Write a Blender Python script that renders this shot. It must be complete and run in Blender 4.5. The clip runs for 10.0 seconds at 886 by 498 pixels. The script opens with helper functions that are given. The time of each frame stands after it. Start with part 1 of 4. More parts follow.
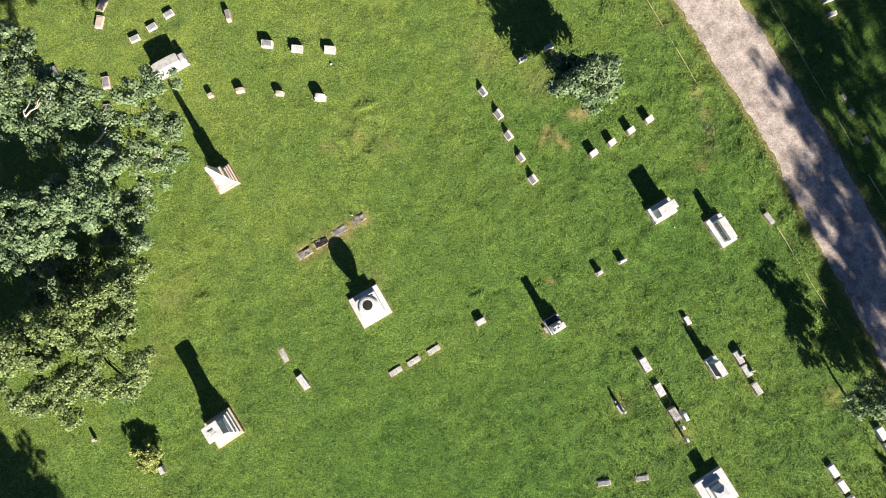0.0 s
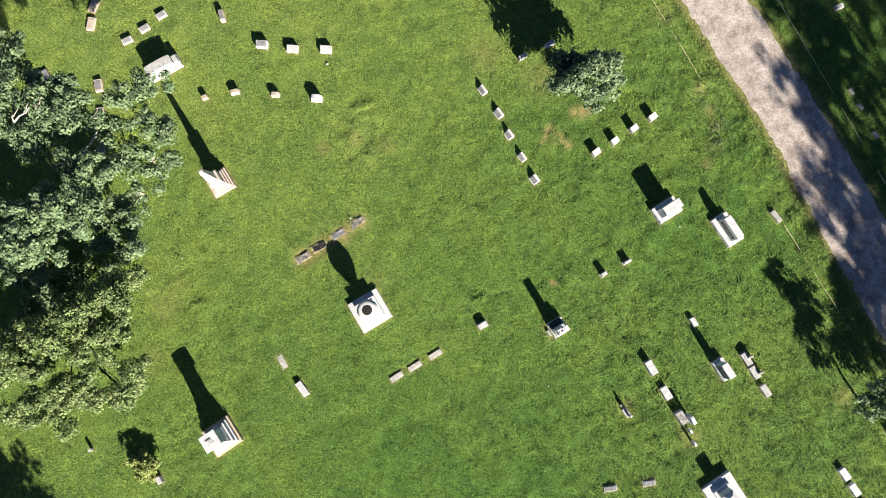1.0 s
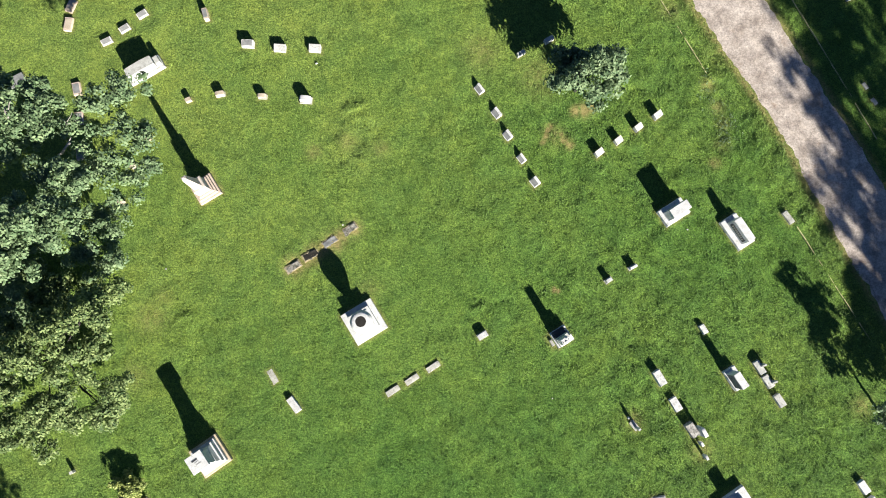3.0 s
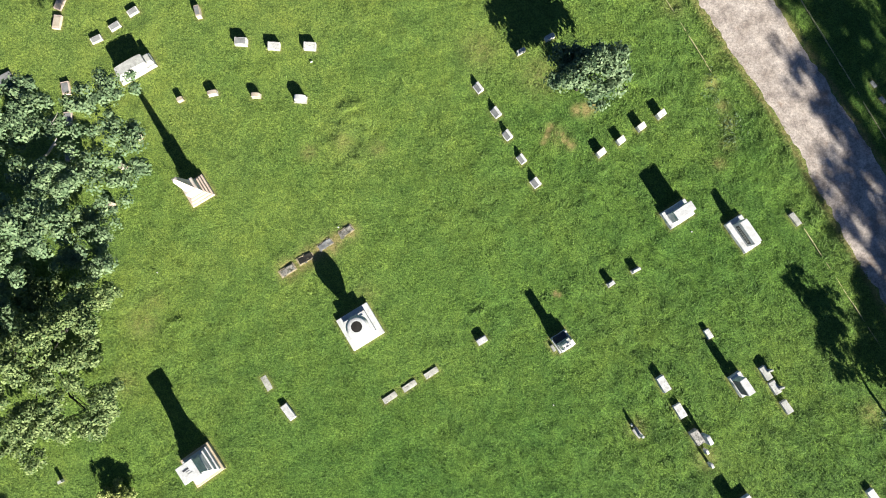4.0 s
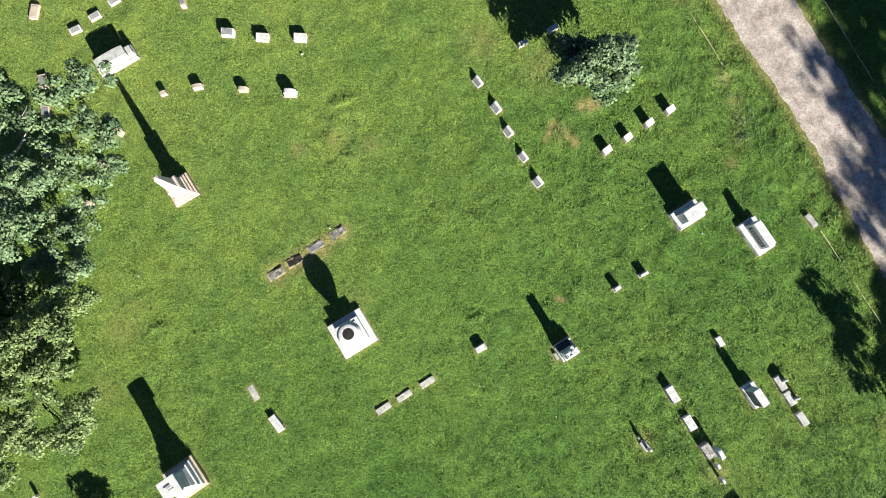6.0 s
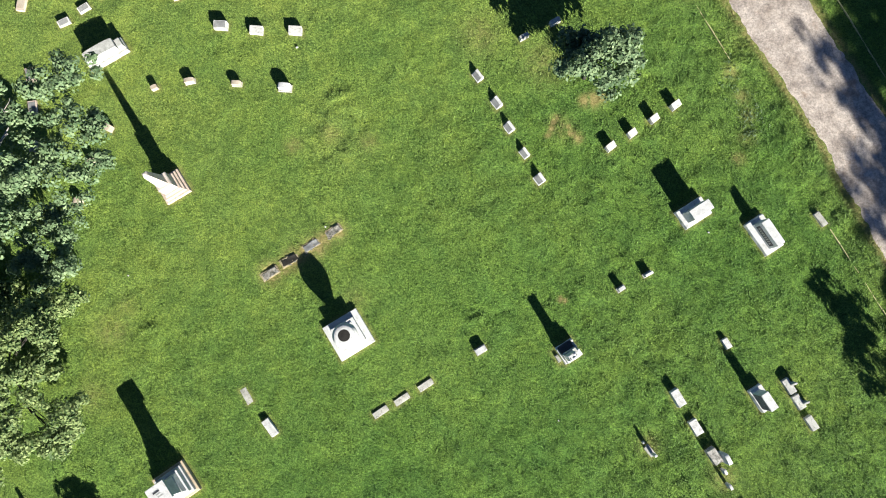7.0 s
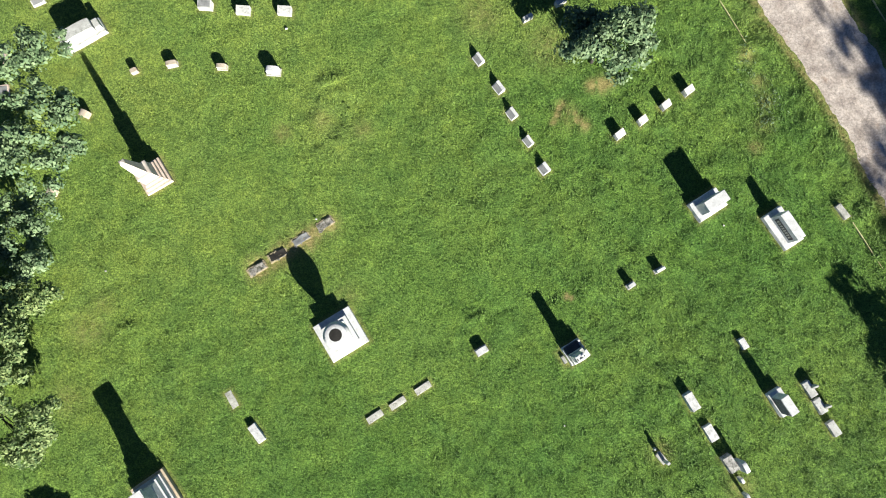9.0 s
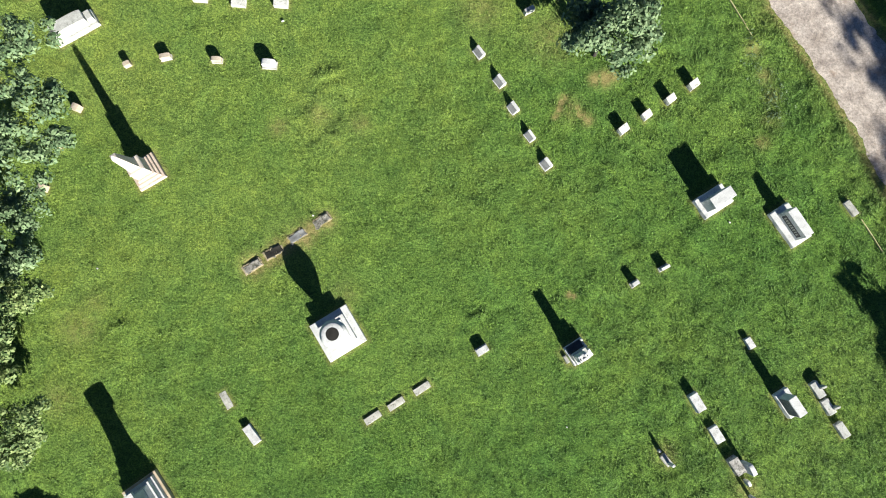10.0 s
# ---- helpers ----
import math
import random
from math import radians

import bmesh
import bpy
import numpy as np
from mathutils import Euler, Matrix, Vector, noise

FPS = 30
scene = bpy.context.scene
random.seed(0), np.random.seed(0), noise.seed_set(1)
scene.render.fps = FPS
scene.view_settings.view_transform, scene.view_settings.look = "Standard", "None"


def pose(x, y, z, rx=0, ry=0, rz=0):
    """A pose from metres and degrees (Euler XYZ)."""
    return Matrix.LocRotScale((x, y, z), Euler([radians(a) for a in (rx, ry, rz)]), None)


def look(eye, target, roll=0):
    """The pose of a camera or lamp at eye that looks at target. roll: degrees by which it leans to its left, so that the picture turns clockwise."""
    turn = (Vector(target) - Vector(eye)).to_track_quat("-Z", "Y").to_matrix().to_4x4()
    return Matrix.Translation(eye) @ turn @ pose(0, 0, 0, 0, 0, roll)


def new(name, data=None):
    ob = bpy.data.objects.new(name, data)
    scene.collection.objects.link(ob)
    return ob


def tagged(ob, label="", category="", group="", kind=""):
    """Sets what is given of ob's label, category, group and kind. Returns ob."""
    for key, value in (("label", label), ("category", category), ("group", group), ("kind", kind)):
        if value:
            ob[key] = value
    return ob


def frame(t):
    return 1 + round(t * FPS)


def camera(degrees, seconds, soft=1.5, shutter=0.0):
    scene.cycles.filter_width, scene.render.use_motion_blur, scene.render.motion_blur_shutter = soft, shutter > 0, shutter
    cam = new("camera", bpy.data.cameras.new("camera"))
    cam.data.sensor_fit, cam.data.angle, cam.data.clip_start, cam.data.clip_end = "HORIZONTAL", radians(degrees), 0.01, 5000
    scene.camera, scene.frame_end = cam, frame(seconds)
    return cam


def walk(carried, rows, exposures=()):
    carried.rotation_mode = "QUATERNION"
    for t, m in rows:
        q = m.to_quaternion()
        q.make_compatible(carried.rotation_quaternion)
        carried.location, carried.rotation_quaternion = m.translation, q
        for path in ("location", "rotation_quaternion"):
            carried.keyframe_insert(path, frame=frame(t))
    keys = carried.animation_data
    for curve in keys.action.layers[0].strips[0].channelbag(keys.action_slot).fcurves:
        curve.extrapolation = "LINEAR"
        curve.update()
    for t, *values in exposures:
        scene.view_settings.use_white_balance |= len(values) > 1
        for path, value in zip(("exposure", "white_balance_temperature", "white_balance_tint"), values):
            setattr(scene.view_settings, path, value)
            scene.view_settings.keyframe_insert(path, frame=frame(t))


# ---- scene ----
cam = camera(72.0, 10.0, soft=0.95)
ROWS = [
    (0.00, -0.469, -1.447, 34.624, 6.94, -1.44, 1.28),
    (0.50, -0.413, -1.267, 34.321, 6.82, -1.27, 0.97),
    (1.00, -0.372, -1.101, 33.983, 6.75, -1.18, 0.69),
    (1.50, -0.335, -0.945, 33.621, 6.72, -1.15, 0.44),
    (2.00, -0.298, -0.795, 33.246, 6.70, -1.14, 0.24),
    (2.50, -0.257, -0.650, 32.863, 6.70, -1.15, 0.09),
    (4.00, -0.104, -0.250, 31.700, 6.67, -1.15, -0.07),
    (4.50, -0.049, -0.134, 31.308, 6.64, -1.14, -0.06),
    (5.00, 0.005, -0.030, 30.911, 6.61, -1.13, -0.03),
    (5.50, 0.053, 0.058, 30.509, 6.58, -1.12, 0.00),
    (7.00, 0.148, 0.211, 29.242, 6.48, -1.16, 0.07),
    (7.50, 0.161, 0.223, 28.798, 6.46, -1.20, 0.07),
    (8.00, 0.169, 0.216, 28.347, 6.45, -1.24, 0.06),
    (8.50, 0.176, 0.195, 27.891, 6.44, -1.28, 0.06),
    (9.00, 0.191, 0.166, 27.439, 6.43, -1.29, 0.09),
    (9.50, 0.225, 0.137, 27.000, 6.41, -1.27, 0.16),
    (9.73, 0.220, 0.101, 26.810, 6.45, -1.30, 0.13),
    (10.00, 0.220, 0.101, 26.810, 6.45, -1.30, 0.13),
]
walk(cam, [(t, pose(x, y, z, rx, ry, rz)) for t, x, y, z, rx, ry, rz in ROWS],
     [(0.0, 1.46, 6900, 17), (1.0, 1.49, 6780, 15), (2.5, 1.48, 6620, 12), (5.0, 1.48, 6520, 10.5), (8.5, 1.48, 6470, 9.5), (10.0, 1.42, 6450, 9)])

# ---- world, sun, exposure ----
SUN_EL, SUN_AZ = 23.0, -58.6
world = bpy.data.worlds.new("sky")
scene.world = world
world.use_nodes = True
sky = world.node_tree.nodes.new("ShaderNodeTexSky")
sky.sky_type = "NISHITA"
sky.sun_disc = False
sky.altitude, sky.air_density, sky.dust_density, sky.ozone_density = 1500.0, 0.42, 0.12, 4.0
sky.sun_elevation = radians(SUN_EL)
sky.sun_rotation = radians(90.0 - SUN_AZ)
background = world.node_tree.nodes["Background"]
background.inputs["Strength"].default_value = 0.05
world.node_tree.links.new(sky.outputs["Color"], background.inputs["Color"])
sun_data = bpy.data.lights.new("sun", "SUN")
sun_data.energy = 5.0
sun_data.angle = radians(0.53)
sun_data.color = (1.0, 0.955, 0.88)
sun = new("sun", sun_data)
az, el = radians(SUN_AZ), radians(SUN_EL)
SUN_DIR = Vector((math.cos(az) * math.cos(el), math.sin(az) * math.cos(el), math.sin(el)))
sun.matrix_world = look(SUN_DIR * 80, (0, 0, 0))

# ---- materials ----


class Mat:
    """A node material with a Principled shader and short ways to add nodes."""

    def __init__(self, name, roughness=0.8, specular=0.3):
        self.mat = bpy.data.materials.new(name)
        self.mat.use_nodes = True
        self.tree = self.mat.node_tree
        self.shader = self.tree.nodes["Principled BSDF"]
        self.shader.inputs["Roughness"].default_value = roughness
        self.shader.inputs["Specular IOR Level"].default_value = specular
        self.where = self.node("ShaderNodeNewGeometry").outputs["Position"]

    def node(self, kind, **values):
        n = self.tree.nodes.new(kind)
        for key, value in values.items():
            n.inputs[key].default_value = value
        return n

    def link(self, a, b):
        self.tree.links.new(a, b)

    def noise(self, scale, detail=4.0, rough=0.6, stretch=None, spin=0.0):
        n = self.node("ShaderNodeTexNoise", Scale=scale, Detail=detail, Roughness=rough)
        if stretch:
            m = self.node("ShaderNodeMapping", Scale=stretch, Rotation=(0, 0, radians(spin)))
            self.link(self.where, m.inputs["Vector"])
            self.link(m.outputs["Vector"], n.inputs["Vector"])
        else:
            self.link(self.where, n.inputs["Vector"])
        return n.outputs["Fac"]

    def ramp(self, fac, stops):
        r = self.tree.nodes.new("ShaderNodeValToRGB")
        el_ = r.color_ramp.elements
        while len(el_) < len(stops):
            el_.new(0.5)
        for e, (at, col) in zip(el_, stops):
            e.position = at
            e.color = (*col, 1) if len(col) == 3 else col
        self.link(fac, r.inputs["Fac"])
        return r.outputs["Color"]

    def mix(self, fac, a, b, how="MIX"):
        m = self.tree.nodes.new("ShaderNodeMix")
        m.data_type, m.blend_type = "RGBA", how
        for k, v in ((0, fac), (6, a), (7, b)):
            if isinstance(v, (int, float)):
                m.inputs[k].default_value = v
            elif isinstance(v, tuple):
                m.inputs[k].default_value = (*v, 1)
            else:
                self.link(v, m.inputs[k])
        return m.outputs[2]

    def bump(self, height, strength, distance):
        b = self.node("ShaderNodeBump", Strength=strength, Distance=distance)
        self.link(height, b.inputs["Height"])
        self.link(b.outputs["Normal"], self.shader.inputs["Normal"])

    def colour(self, socket):
        self.link(socket, self.shader.inputs["Base Color"])
        return self


def stone(name, light, dark, stain, rough=0.75, grain=60.0, cover=0.56):
    """Weathered stone: soft clouds, grain and dark lichen stains."""
    m = Mat(name, rough, 0.3)
    base = m.ramp(m.noise(3.5, 5, 0.65), [(0.3, dark), (0.62, light)])
    speck = m.ramp(m.noise(grain, 3, 0.7), [(0.35, (0.78, 0.78, 0.78)), (0.65, (1.08, 1.08, 1.08))])
    base = m.mix(1.0, base, speck, "MULTIPLY")
    mask = m.ramp(m.noise(6.5, 6, 0.75), [(cover, (0, 0, 0)), (cover + 0.14, (0.8, 0.8, 0.8))])
    m.colour(m.mix(mask, base, stain))
    m.bump(m.noise(22.0, 6, 0.7), 0.5, 0.02)
    return m.mat


MARBLE = stone("white_marble", (0.66, 0.67, 0.645), (0.50, 0.51, 0.49), (0.31, 0.315, 0.29))
SPECKLED = stone("speckled_marble", (0.67, 0.68, 0.65), (0.47, 0.475, 0.45), (0.24, 0.24, 0.215), cover=0.52)
WEATHERED = stone("weathered_marble", (0.55, 0.56, 0.515), (0.36, 0.365, 0.33), (0.17, 0.17, 0.145), cover=0.53)
PALE = stone("pale_limestone", (0.47, 0.47, 0.415), (0.27, 0.272, 0.235), (0.12, 0.122, 0.092), cover=0.52)
GREY = stone("grey_granite", (0.25, 0.258, 0.25), (0.16, 0.166, 0.162), (0.11, 0.11, 0.105), 0.6, 110.0)
BUFF = stone("buff_limestone", (0.51, 0.45, 0.35), (0.40, 0.33, 0.235), (0.28, 0.22, 0.15))
ROSY = stone("rosy_limestone", (0.60, 0.50, 0.41), (0.47, 0.37, 0.29), (0.30, 0.25, 0.20), cover=0.53)
CREAM = stone("cream_limestone", (0.60, 0.54, 0.47), (0.50, 0.44, 0.37), (0.40, 0.34, 0.27))
BROKEN = stone("broken_stone", (0.55, 0.54, 0.49), (0.2, 0.195, 0.17), (0.06, 0.06, 0.05), cover=0.47)
OCHRE = stone("ochre_sandstone", (0.56, 0.47, 0.33), (0.45, 0.36, 0.23), (0.32, 0.25, 0.16))
MOSSY = stone("mossy_concrete", (0.33, 0.315, 0.275), (0.10, 0.098, 0.082), (0.05, 0.055, 0.03), cover=0.46)
RIM = stone("crumbling_rim", (0.42, 0.36, 0.23), (0.25, 0.21, 0.12), (0.10, 0.12, 0.045), cover=0.54)
KERB = stone("worn_concrete", (0.56, 0.52, 0.28), (0.36, 0.36, 0.15), (0.16, 0.20, 0.05))
HOLLOW = stone("near_black", (0.03, 0.028, 0.024), (0.015, 0.014, 0.012), (0.02, 0.025, 0.012), 0.95)
SLATE = stone("dark_slate", (0.075, 0.078, 0.082), (0.045, 0.047, 0.05), (0.11, 0.11, 0.105), 0.55)
BARK = stone("bark", (0.05, 0.045, 0.037), (0.028, 0.025, 0.02), (0.022, 0.022, 0.017), 0.9)
# Darker bluish tone that stands for a marble face in shade.
SHADED_FACE = stone("shaded_face_stone", (0.17, 0.18, 0.19), (0.09, 0.096, 0.104), (0.34, 0.345, 0.34), cover=0.54)
DEAD_WOOD = stone("pale_dead_wood", (0.42, 0.40, 0.36), (0.30, 0.27, 0.23), (0.2, 0.18, 0.15), 0.85)

GRASS_PALETTE = ((0.091, 0.183, 0.037), (0.111, 0.216, 0.042), (0.137, 0.249, 0.049))


def turf_colour(m):
    """Lawn colour at three scales, with worn patches from the mesh's wear attribute."""
    lo, mid, hi = GRASS_PALETTE
    broad = m.ramp(m.noise(0.16, 3, 0.55), [(0.3, (0.86, 0.92, 0.9)), (0.7, (1.16, 1.06, 1.05))])
    patch = m.ramp(m.noise(1.1, 4, 0.6), [(0.3, lo), (0.5, mid), (0.75, hi)])
    col = m.mix(1.0, patch, broad, "MULTIPLY")
    streak = m.ramp(m.noise(1.0, 5, 0.7, (7.0, 2.2, 1.0), 20.0), [(0.3, (0.78, 0.82, 0.8)), (0.68, (1.2, 1.15, 1.1))])
    col = m.mix(0.5, col, streak, "MULTIPLY")
    tuft = m.ramp(m.noise(10.0, 1, 0.5), [(0.34, (0.60, 0.64, 0.66)), (0.5, (1.0, 1.0, 1.0)), (0.66, (1.26, 1.25, 1.2))])
    col = m.mix(0.74, col, tuft, "MULTIPLY")
    grain = m.ramp(m.noise(18.0, 1, 0.5), [(0.34, (0.60, 0.63, 0.64)), (0.5, (1.0, 1.0, 1.0)), (0.66, (1.28, 1.27, 1.24))])
    col = m.mix(0.9, col, grain, "MULTIPLY")
    clump = m.ramp(m.noise(4.4, 3, 0.55), [(0.36, (0.84, 0.88, 0.90)), (0.5, (1.0, 1.0, 1.0)), (0.64, (1.10, 1.09, 1.05))])
    col = m.mix(0.7, col, clump, "MULTIPLY")
    lush = m.ramp(m.noise(0.42, 7, 0.75), [(0.42, (1.04, 1.02, 0.98)), (0.58, (0.68, 0.80, 0.95))])
    col = m.mix(0.48, col, lush, "MULTIPLY")
    dry_lit = m.tree.nodes.new("ShaderNodeAttribute")
    dry_lit.attribute_name = "dry_sunlit"
    # Yellows dry turf and paints in the brighter sunlit look towards the oak.
    col = m.mix(dry_lit.outputs["Fac"], col, m.mix(1.0, col, (1.82, 1.33, 1.5), "MULTIPLY"))
    wear = m.tree.nodes.new("ShaderNodeAttribute")
    wear.attribute_name = "wear"
    edge = m.node("ShaderNodeMath")
    edge.operation = "MULTIPLY"
    m.link(wear.outputs["Fac"], edge.inputs[0])
    m.link(m.ramp(m.noise(3.2, 6, 0.75), [(0.30, (0, 0, 0)), (0.55, (1, 1, 1))]), edge.inputs[1])
    return m.mix(edge.outputs[0], col, m.ramp(m.noise(9.0, 4), [(0.3, (0.21, 0.20, 0.065)), (0.7, (0.40, 0.335, 0.14))]))


def make_turf():
    m = Mat("turf", 0.95, 0.1)
    col = turf_colour(m)
    fine = m.ramp(m.noise(20.0, 2, 0.7), [(0.3, (0.76, 0.78, 0.78)), (0.7, (1.08, 1.07, 1.05))])
    m.colour(m.mix(1.0, col, fine, "MULTIPLY"))
    m.bump(m.noise(7.5, 6, 0.75), 1.0, 0.09)
    return m.mat


def make_blades():
    m = Mat("grass_blades", 0.7, 0.2)
    col = turf_colour(m)
    isle = m.node("ShaderNodeNewGeometry").outputs["Random Per Island"]
    tone = m.ramp(isle, [(0.0, (0.78, 0.80, 0.80)), (0.55, (1.02, 1.02, 1.02)), (1.0, (1.16, 1.15, 1.18))])
    m.colour(m.mix(1.0, col, tone, "MULTIPLY"))
    return m.mat


def make_leaves(name, dark, light, gloss=0.45):
    """Foliage: each leaf has its own tone and lets some light through."""
    m = Mat(name, gloss, 0.22)
    isle = m.node("ShaderNodeNewGeometry").outputs["Random Per Island"]
    col = m.mix(1.0, m.ramp(isle, [(0.1, dark), (0.85, light)]), m.ramp(m.noise(1.3, 4), [(0.3, (0.75, 0.8, 0.8)), (0.7, (1.2, 1.15, 1.1))]), "MULTIPLY")
    m.colour(col)
    thin = m.tree.nodes.new("ShaderNodeBsdfTranslucent")
    m.link(col, thin.inputs["Color"])
    both = m.node("ShaderNodeMixShader", Fac=0.16)
    m.link(m.shader.outputs[0], both.inputs[1])
    m.link(thin.outputs[0], both.inputs[2])
    m.link(both.outputs[0], m.tree.nodes["Material Output"].inputs["Surface"])
    return m.mat


def make_lane():
    m = Mat("lane_gravel", 0.92, 0.2)
    col = m.ramp(m.noise(0.9, 6, 0.65), [(0.3, (0.27, 0.232, 0.197)), (0.5, (0.435, 0.388, 0.337)), (0.72, (0.60, 0.545, 0.48))])
    worn = m.ramp(m.noise(2.4, 5, 0.7), [(0.34, (0.72, 0.71, 0.72)), (0.5, (1.0, 1.0, 1.0)), (0.66, (1.2, 1.19, 1.17))])
    col = m.mix(0.9, col, worn, "MULTIPLY")
    grit = m.ramp(m.noise(9.0, 4, 0.75), [(0.3, (0.55, 0.55, 0.56)), (0.7, (1.32, 1.29, 1.26))])
    col = m.mix(1.0, col, grit, "MULTIPLY")
    crack = m.node("ShaderNodeTexVoronoi", Scale=0.5)
    crack.feature = "DISTANCE_TO_EDGE"
    bent = m.node("ShaderNodeTexNoise", Scale=1.3, Detail=5.0)
    m.link(m.where, bent.inputs["Vector"])
    shifted = m.node("ShaderNodeVectorMath")
    m.link(m.where, shifted.inputs[0])
    m.link(bent.outputs["Color"], shifted.inputs[1])
    m.link(shifted.outputs[0], crack.inputs["Vector"])
    seam = m.ramp(crack.outputs["Distance"], [(0.0, (0.45, 0.42, 0.40)), (0.022, (1.0, 1.0, 1.0))])
    col = m.mix(0.3, col, seam, "MULTIPLY")
    rust = m.ramp(m.noise(0.55, 5, 0.7), [(0.60, (0, 0, 0)), (0.74, (0.7, 0.7, 0.7))])
    m.colour(m.mix(rust, col, (0.27, 0.18, 0.115)))
    m.bump(m.noise(40.0, 5, 0.75), 0.6, 0.02)
    return m.mat


TURF, BLADES, LANE = make_turf(), make_blades(), make_lane()
OAK = make_leaves("oak_leaves", (0.09, 0.155, 0.072), (0.21, 0.295, 0.15), 0.62)
LIME_LEAF = make_leaves("fine_leaves", (0.07, 0.122, 0.04), (0.245, 0.315, 0.122), 0.62)
SAPLING = make_leaves("grey_green_leaves", (0.07, 0.125, 0.06), (0.20, 0.28, 0.145), 0.6)
GOLD_LEAF = make_leaves("golden_leaves", (0.17, 0.23, 0.06), (0.42, 0.47, 0.15))

# ---- mesh helpers ----
rng = np.random.default_rng(7)
FOOT = []  # footprints kept clear of grass: x, y, half width, half depth, turn


def block(bm, cx, cy, z0, sx, sy, sz, top=(1.0, 1.0), bevel=0.012, slope=(0.0, 0.0), shift=(0.0, 0.0)):
    """A bevelled block; its top may be smaller, shifted, or fall by slope metres from the far to the near side."""
    vs = []
    for z, (kx, ky), (ox, oy) in ((z0, (1, 1), (0, 0)), (z0 + sz, top, shift)):
        for ax, ay in ((-1, -1), (1, -1), (1, 1), (-1, 1)):
            dz = (ax * slope[0] + ay * slope[1]) / 2 if z > z0 else 0
            vs.append(bm.verts.new((cx + ox + ax * sx * kx / 2, cy + oy + ay * sy * ky / 2, z + dz)))
    b, t = vs[:4], vs[4:]
    faces = [bm.faces.new(b[::-1]), bm.faces.new(t)]
    for i in range(4):
        j = (i + 1) % 4
        faces.append(bm.faces.new((b[i], b[j], t[j], t[i])))
    if bevel:
        edges = list({e for f in faces for e in f.edges})
        bmesh.ops.bevel(bm, geom=edges, offset=bevel, segments=2, profile=0.6, affect="EDGES")


def lathe(bm, profile, seg=28):
    """A turned solid: rings of (radius, z) from the bottom up."""
    rings = []
    for r, z in profile:
        rings.append([bm.verts.new((r * math.cos(2 * math.pi * i / seg), r * math.sin(2 * math.pi * i / seg), z)) for i in range(seg)])
    for a, b in zip(rings, rings[1:]):
        for i in range(seg):
            j = (i + 1) % seg
            f = bm.faces.new((a[i], a[j], b[j], b[i]))
            f.smooth = True
    bm.faces.new(rings[0][::-1])
    bm.faces.new(rings[-1])


def tablet(bm, w, t, h, rise, z0=0.0, cx=0.0, cy=0.0, bevel=0.012):
    """An upright slab, w wide, t thick, with a curved head that rises by rise above its shoulders."""
    pts = [(-w / 2, z0), (w / 2, z0), (w / 2, z0 + h - rise)]
    if rise > 0:
        pts += [(w / 2 * math.cos(a), z0 + h - rise + rise * math.sin(a)) for a in np.linspace(0.25, math.pi - 0.25, 9)]
    pts.append((-w / 2, z0 + h - rise))
    front = [bm.verts.new((cx + x, cy - t / 2, z)) for x, z in pts]
    back = [bm.verts.new((cx + x, cy + t / 2, z)) for x, z in pts]
    faces = [bm.faces.new(front), bm.faces.new(back[::-1])]
    for i in range(len(pts)):
        j = (i + 1) % len(pts)
        faces.append(bm.faces.new((front[j], front[i], back[i], back[j])))
    if bevel:
        bmesh.ops.bevel(bm, geom=list(set(faces[0].edges) | set(faces[1].edges)), offset=bevel, segments=1, affect="EDGES")


def hew(bm, cuts=3):
    """Cut the faces up, so that wear can make them uneven."""
    bmesh.ops.subdivide_edges(bm, edges=bm.edges[:], cuts=cuts, use_grid_fill=True)


def rough_up(bm, amount, scale=4.0):
    """Wear: shift each vertex a little by a smooth noise."""
    for v in bm.verts:
        v.co += noise.noise_vector(v.co * scale + Vector((amount * 900, 3.1, 7.7))) * amount


def part(name, bm, material, parent=None, label="", wear=0.004):
    """Links a bmesh as one mesh object, under a thing or a part."""
    if wear:
        rough_up(bm, wear)
    bmesh.ops.recalc_face_normals(bm, faces=bm.faces)
    me = bpy.data.meshes.new(name)
    bm.to_mesh(me)
    bm.free()
    me.materials.append(material)
    ob = new(name, me)
    if parent:
        ob.parent = parent
    return tagged(ob, label)


def thing(name, x, y, turn, label, category, group="", tip=0.0, foot=None):
    """An empty at a thing's base; foot: the half sizes of what it covers of the lawn."""
    ob = new(name)
    ob.empty_display_size = 0.2
    ob.matrix_basis = pose(x, y, 0, rng.uniform(-tip, tip), rng.uniform(-tip, tip), turn)
    if foot:
        FOOT.append((x, y, foot[0], foot[1], turn))
    return tagged(ob, label, category, group)


def quick_mesh(name, verts, faces_per, material, parent=None, kind=""):
    """A mesh from an array of vertices, each run of faces_per of them being one face."""
    n = len(verts) // faces_per
    me = bpy.data.meshes.new(name)
    me.vertices.add(len(verts))
    me.vertices.foreach_set("co", np.ascontiguousarray(verts, dtype=np.float32).ravel())
    me.loops.add(len(verts))
    me.loops.foreach_set("vertex_index", np.arange(len(verts), dtype=np.int32))
    me.polygons.add(n)
    me.polygons.foreach_set("loop_start", np.arange(0, len(verts), faces_per, dtype=np.int32))
    me.update(calc_edges=True)
    me.materials.append(material)
    ob = new(name, me)
    if parent:
        ob.parent = parent
    return tagged(ob, kind=kind)


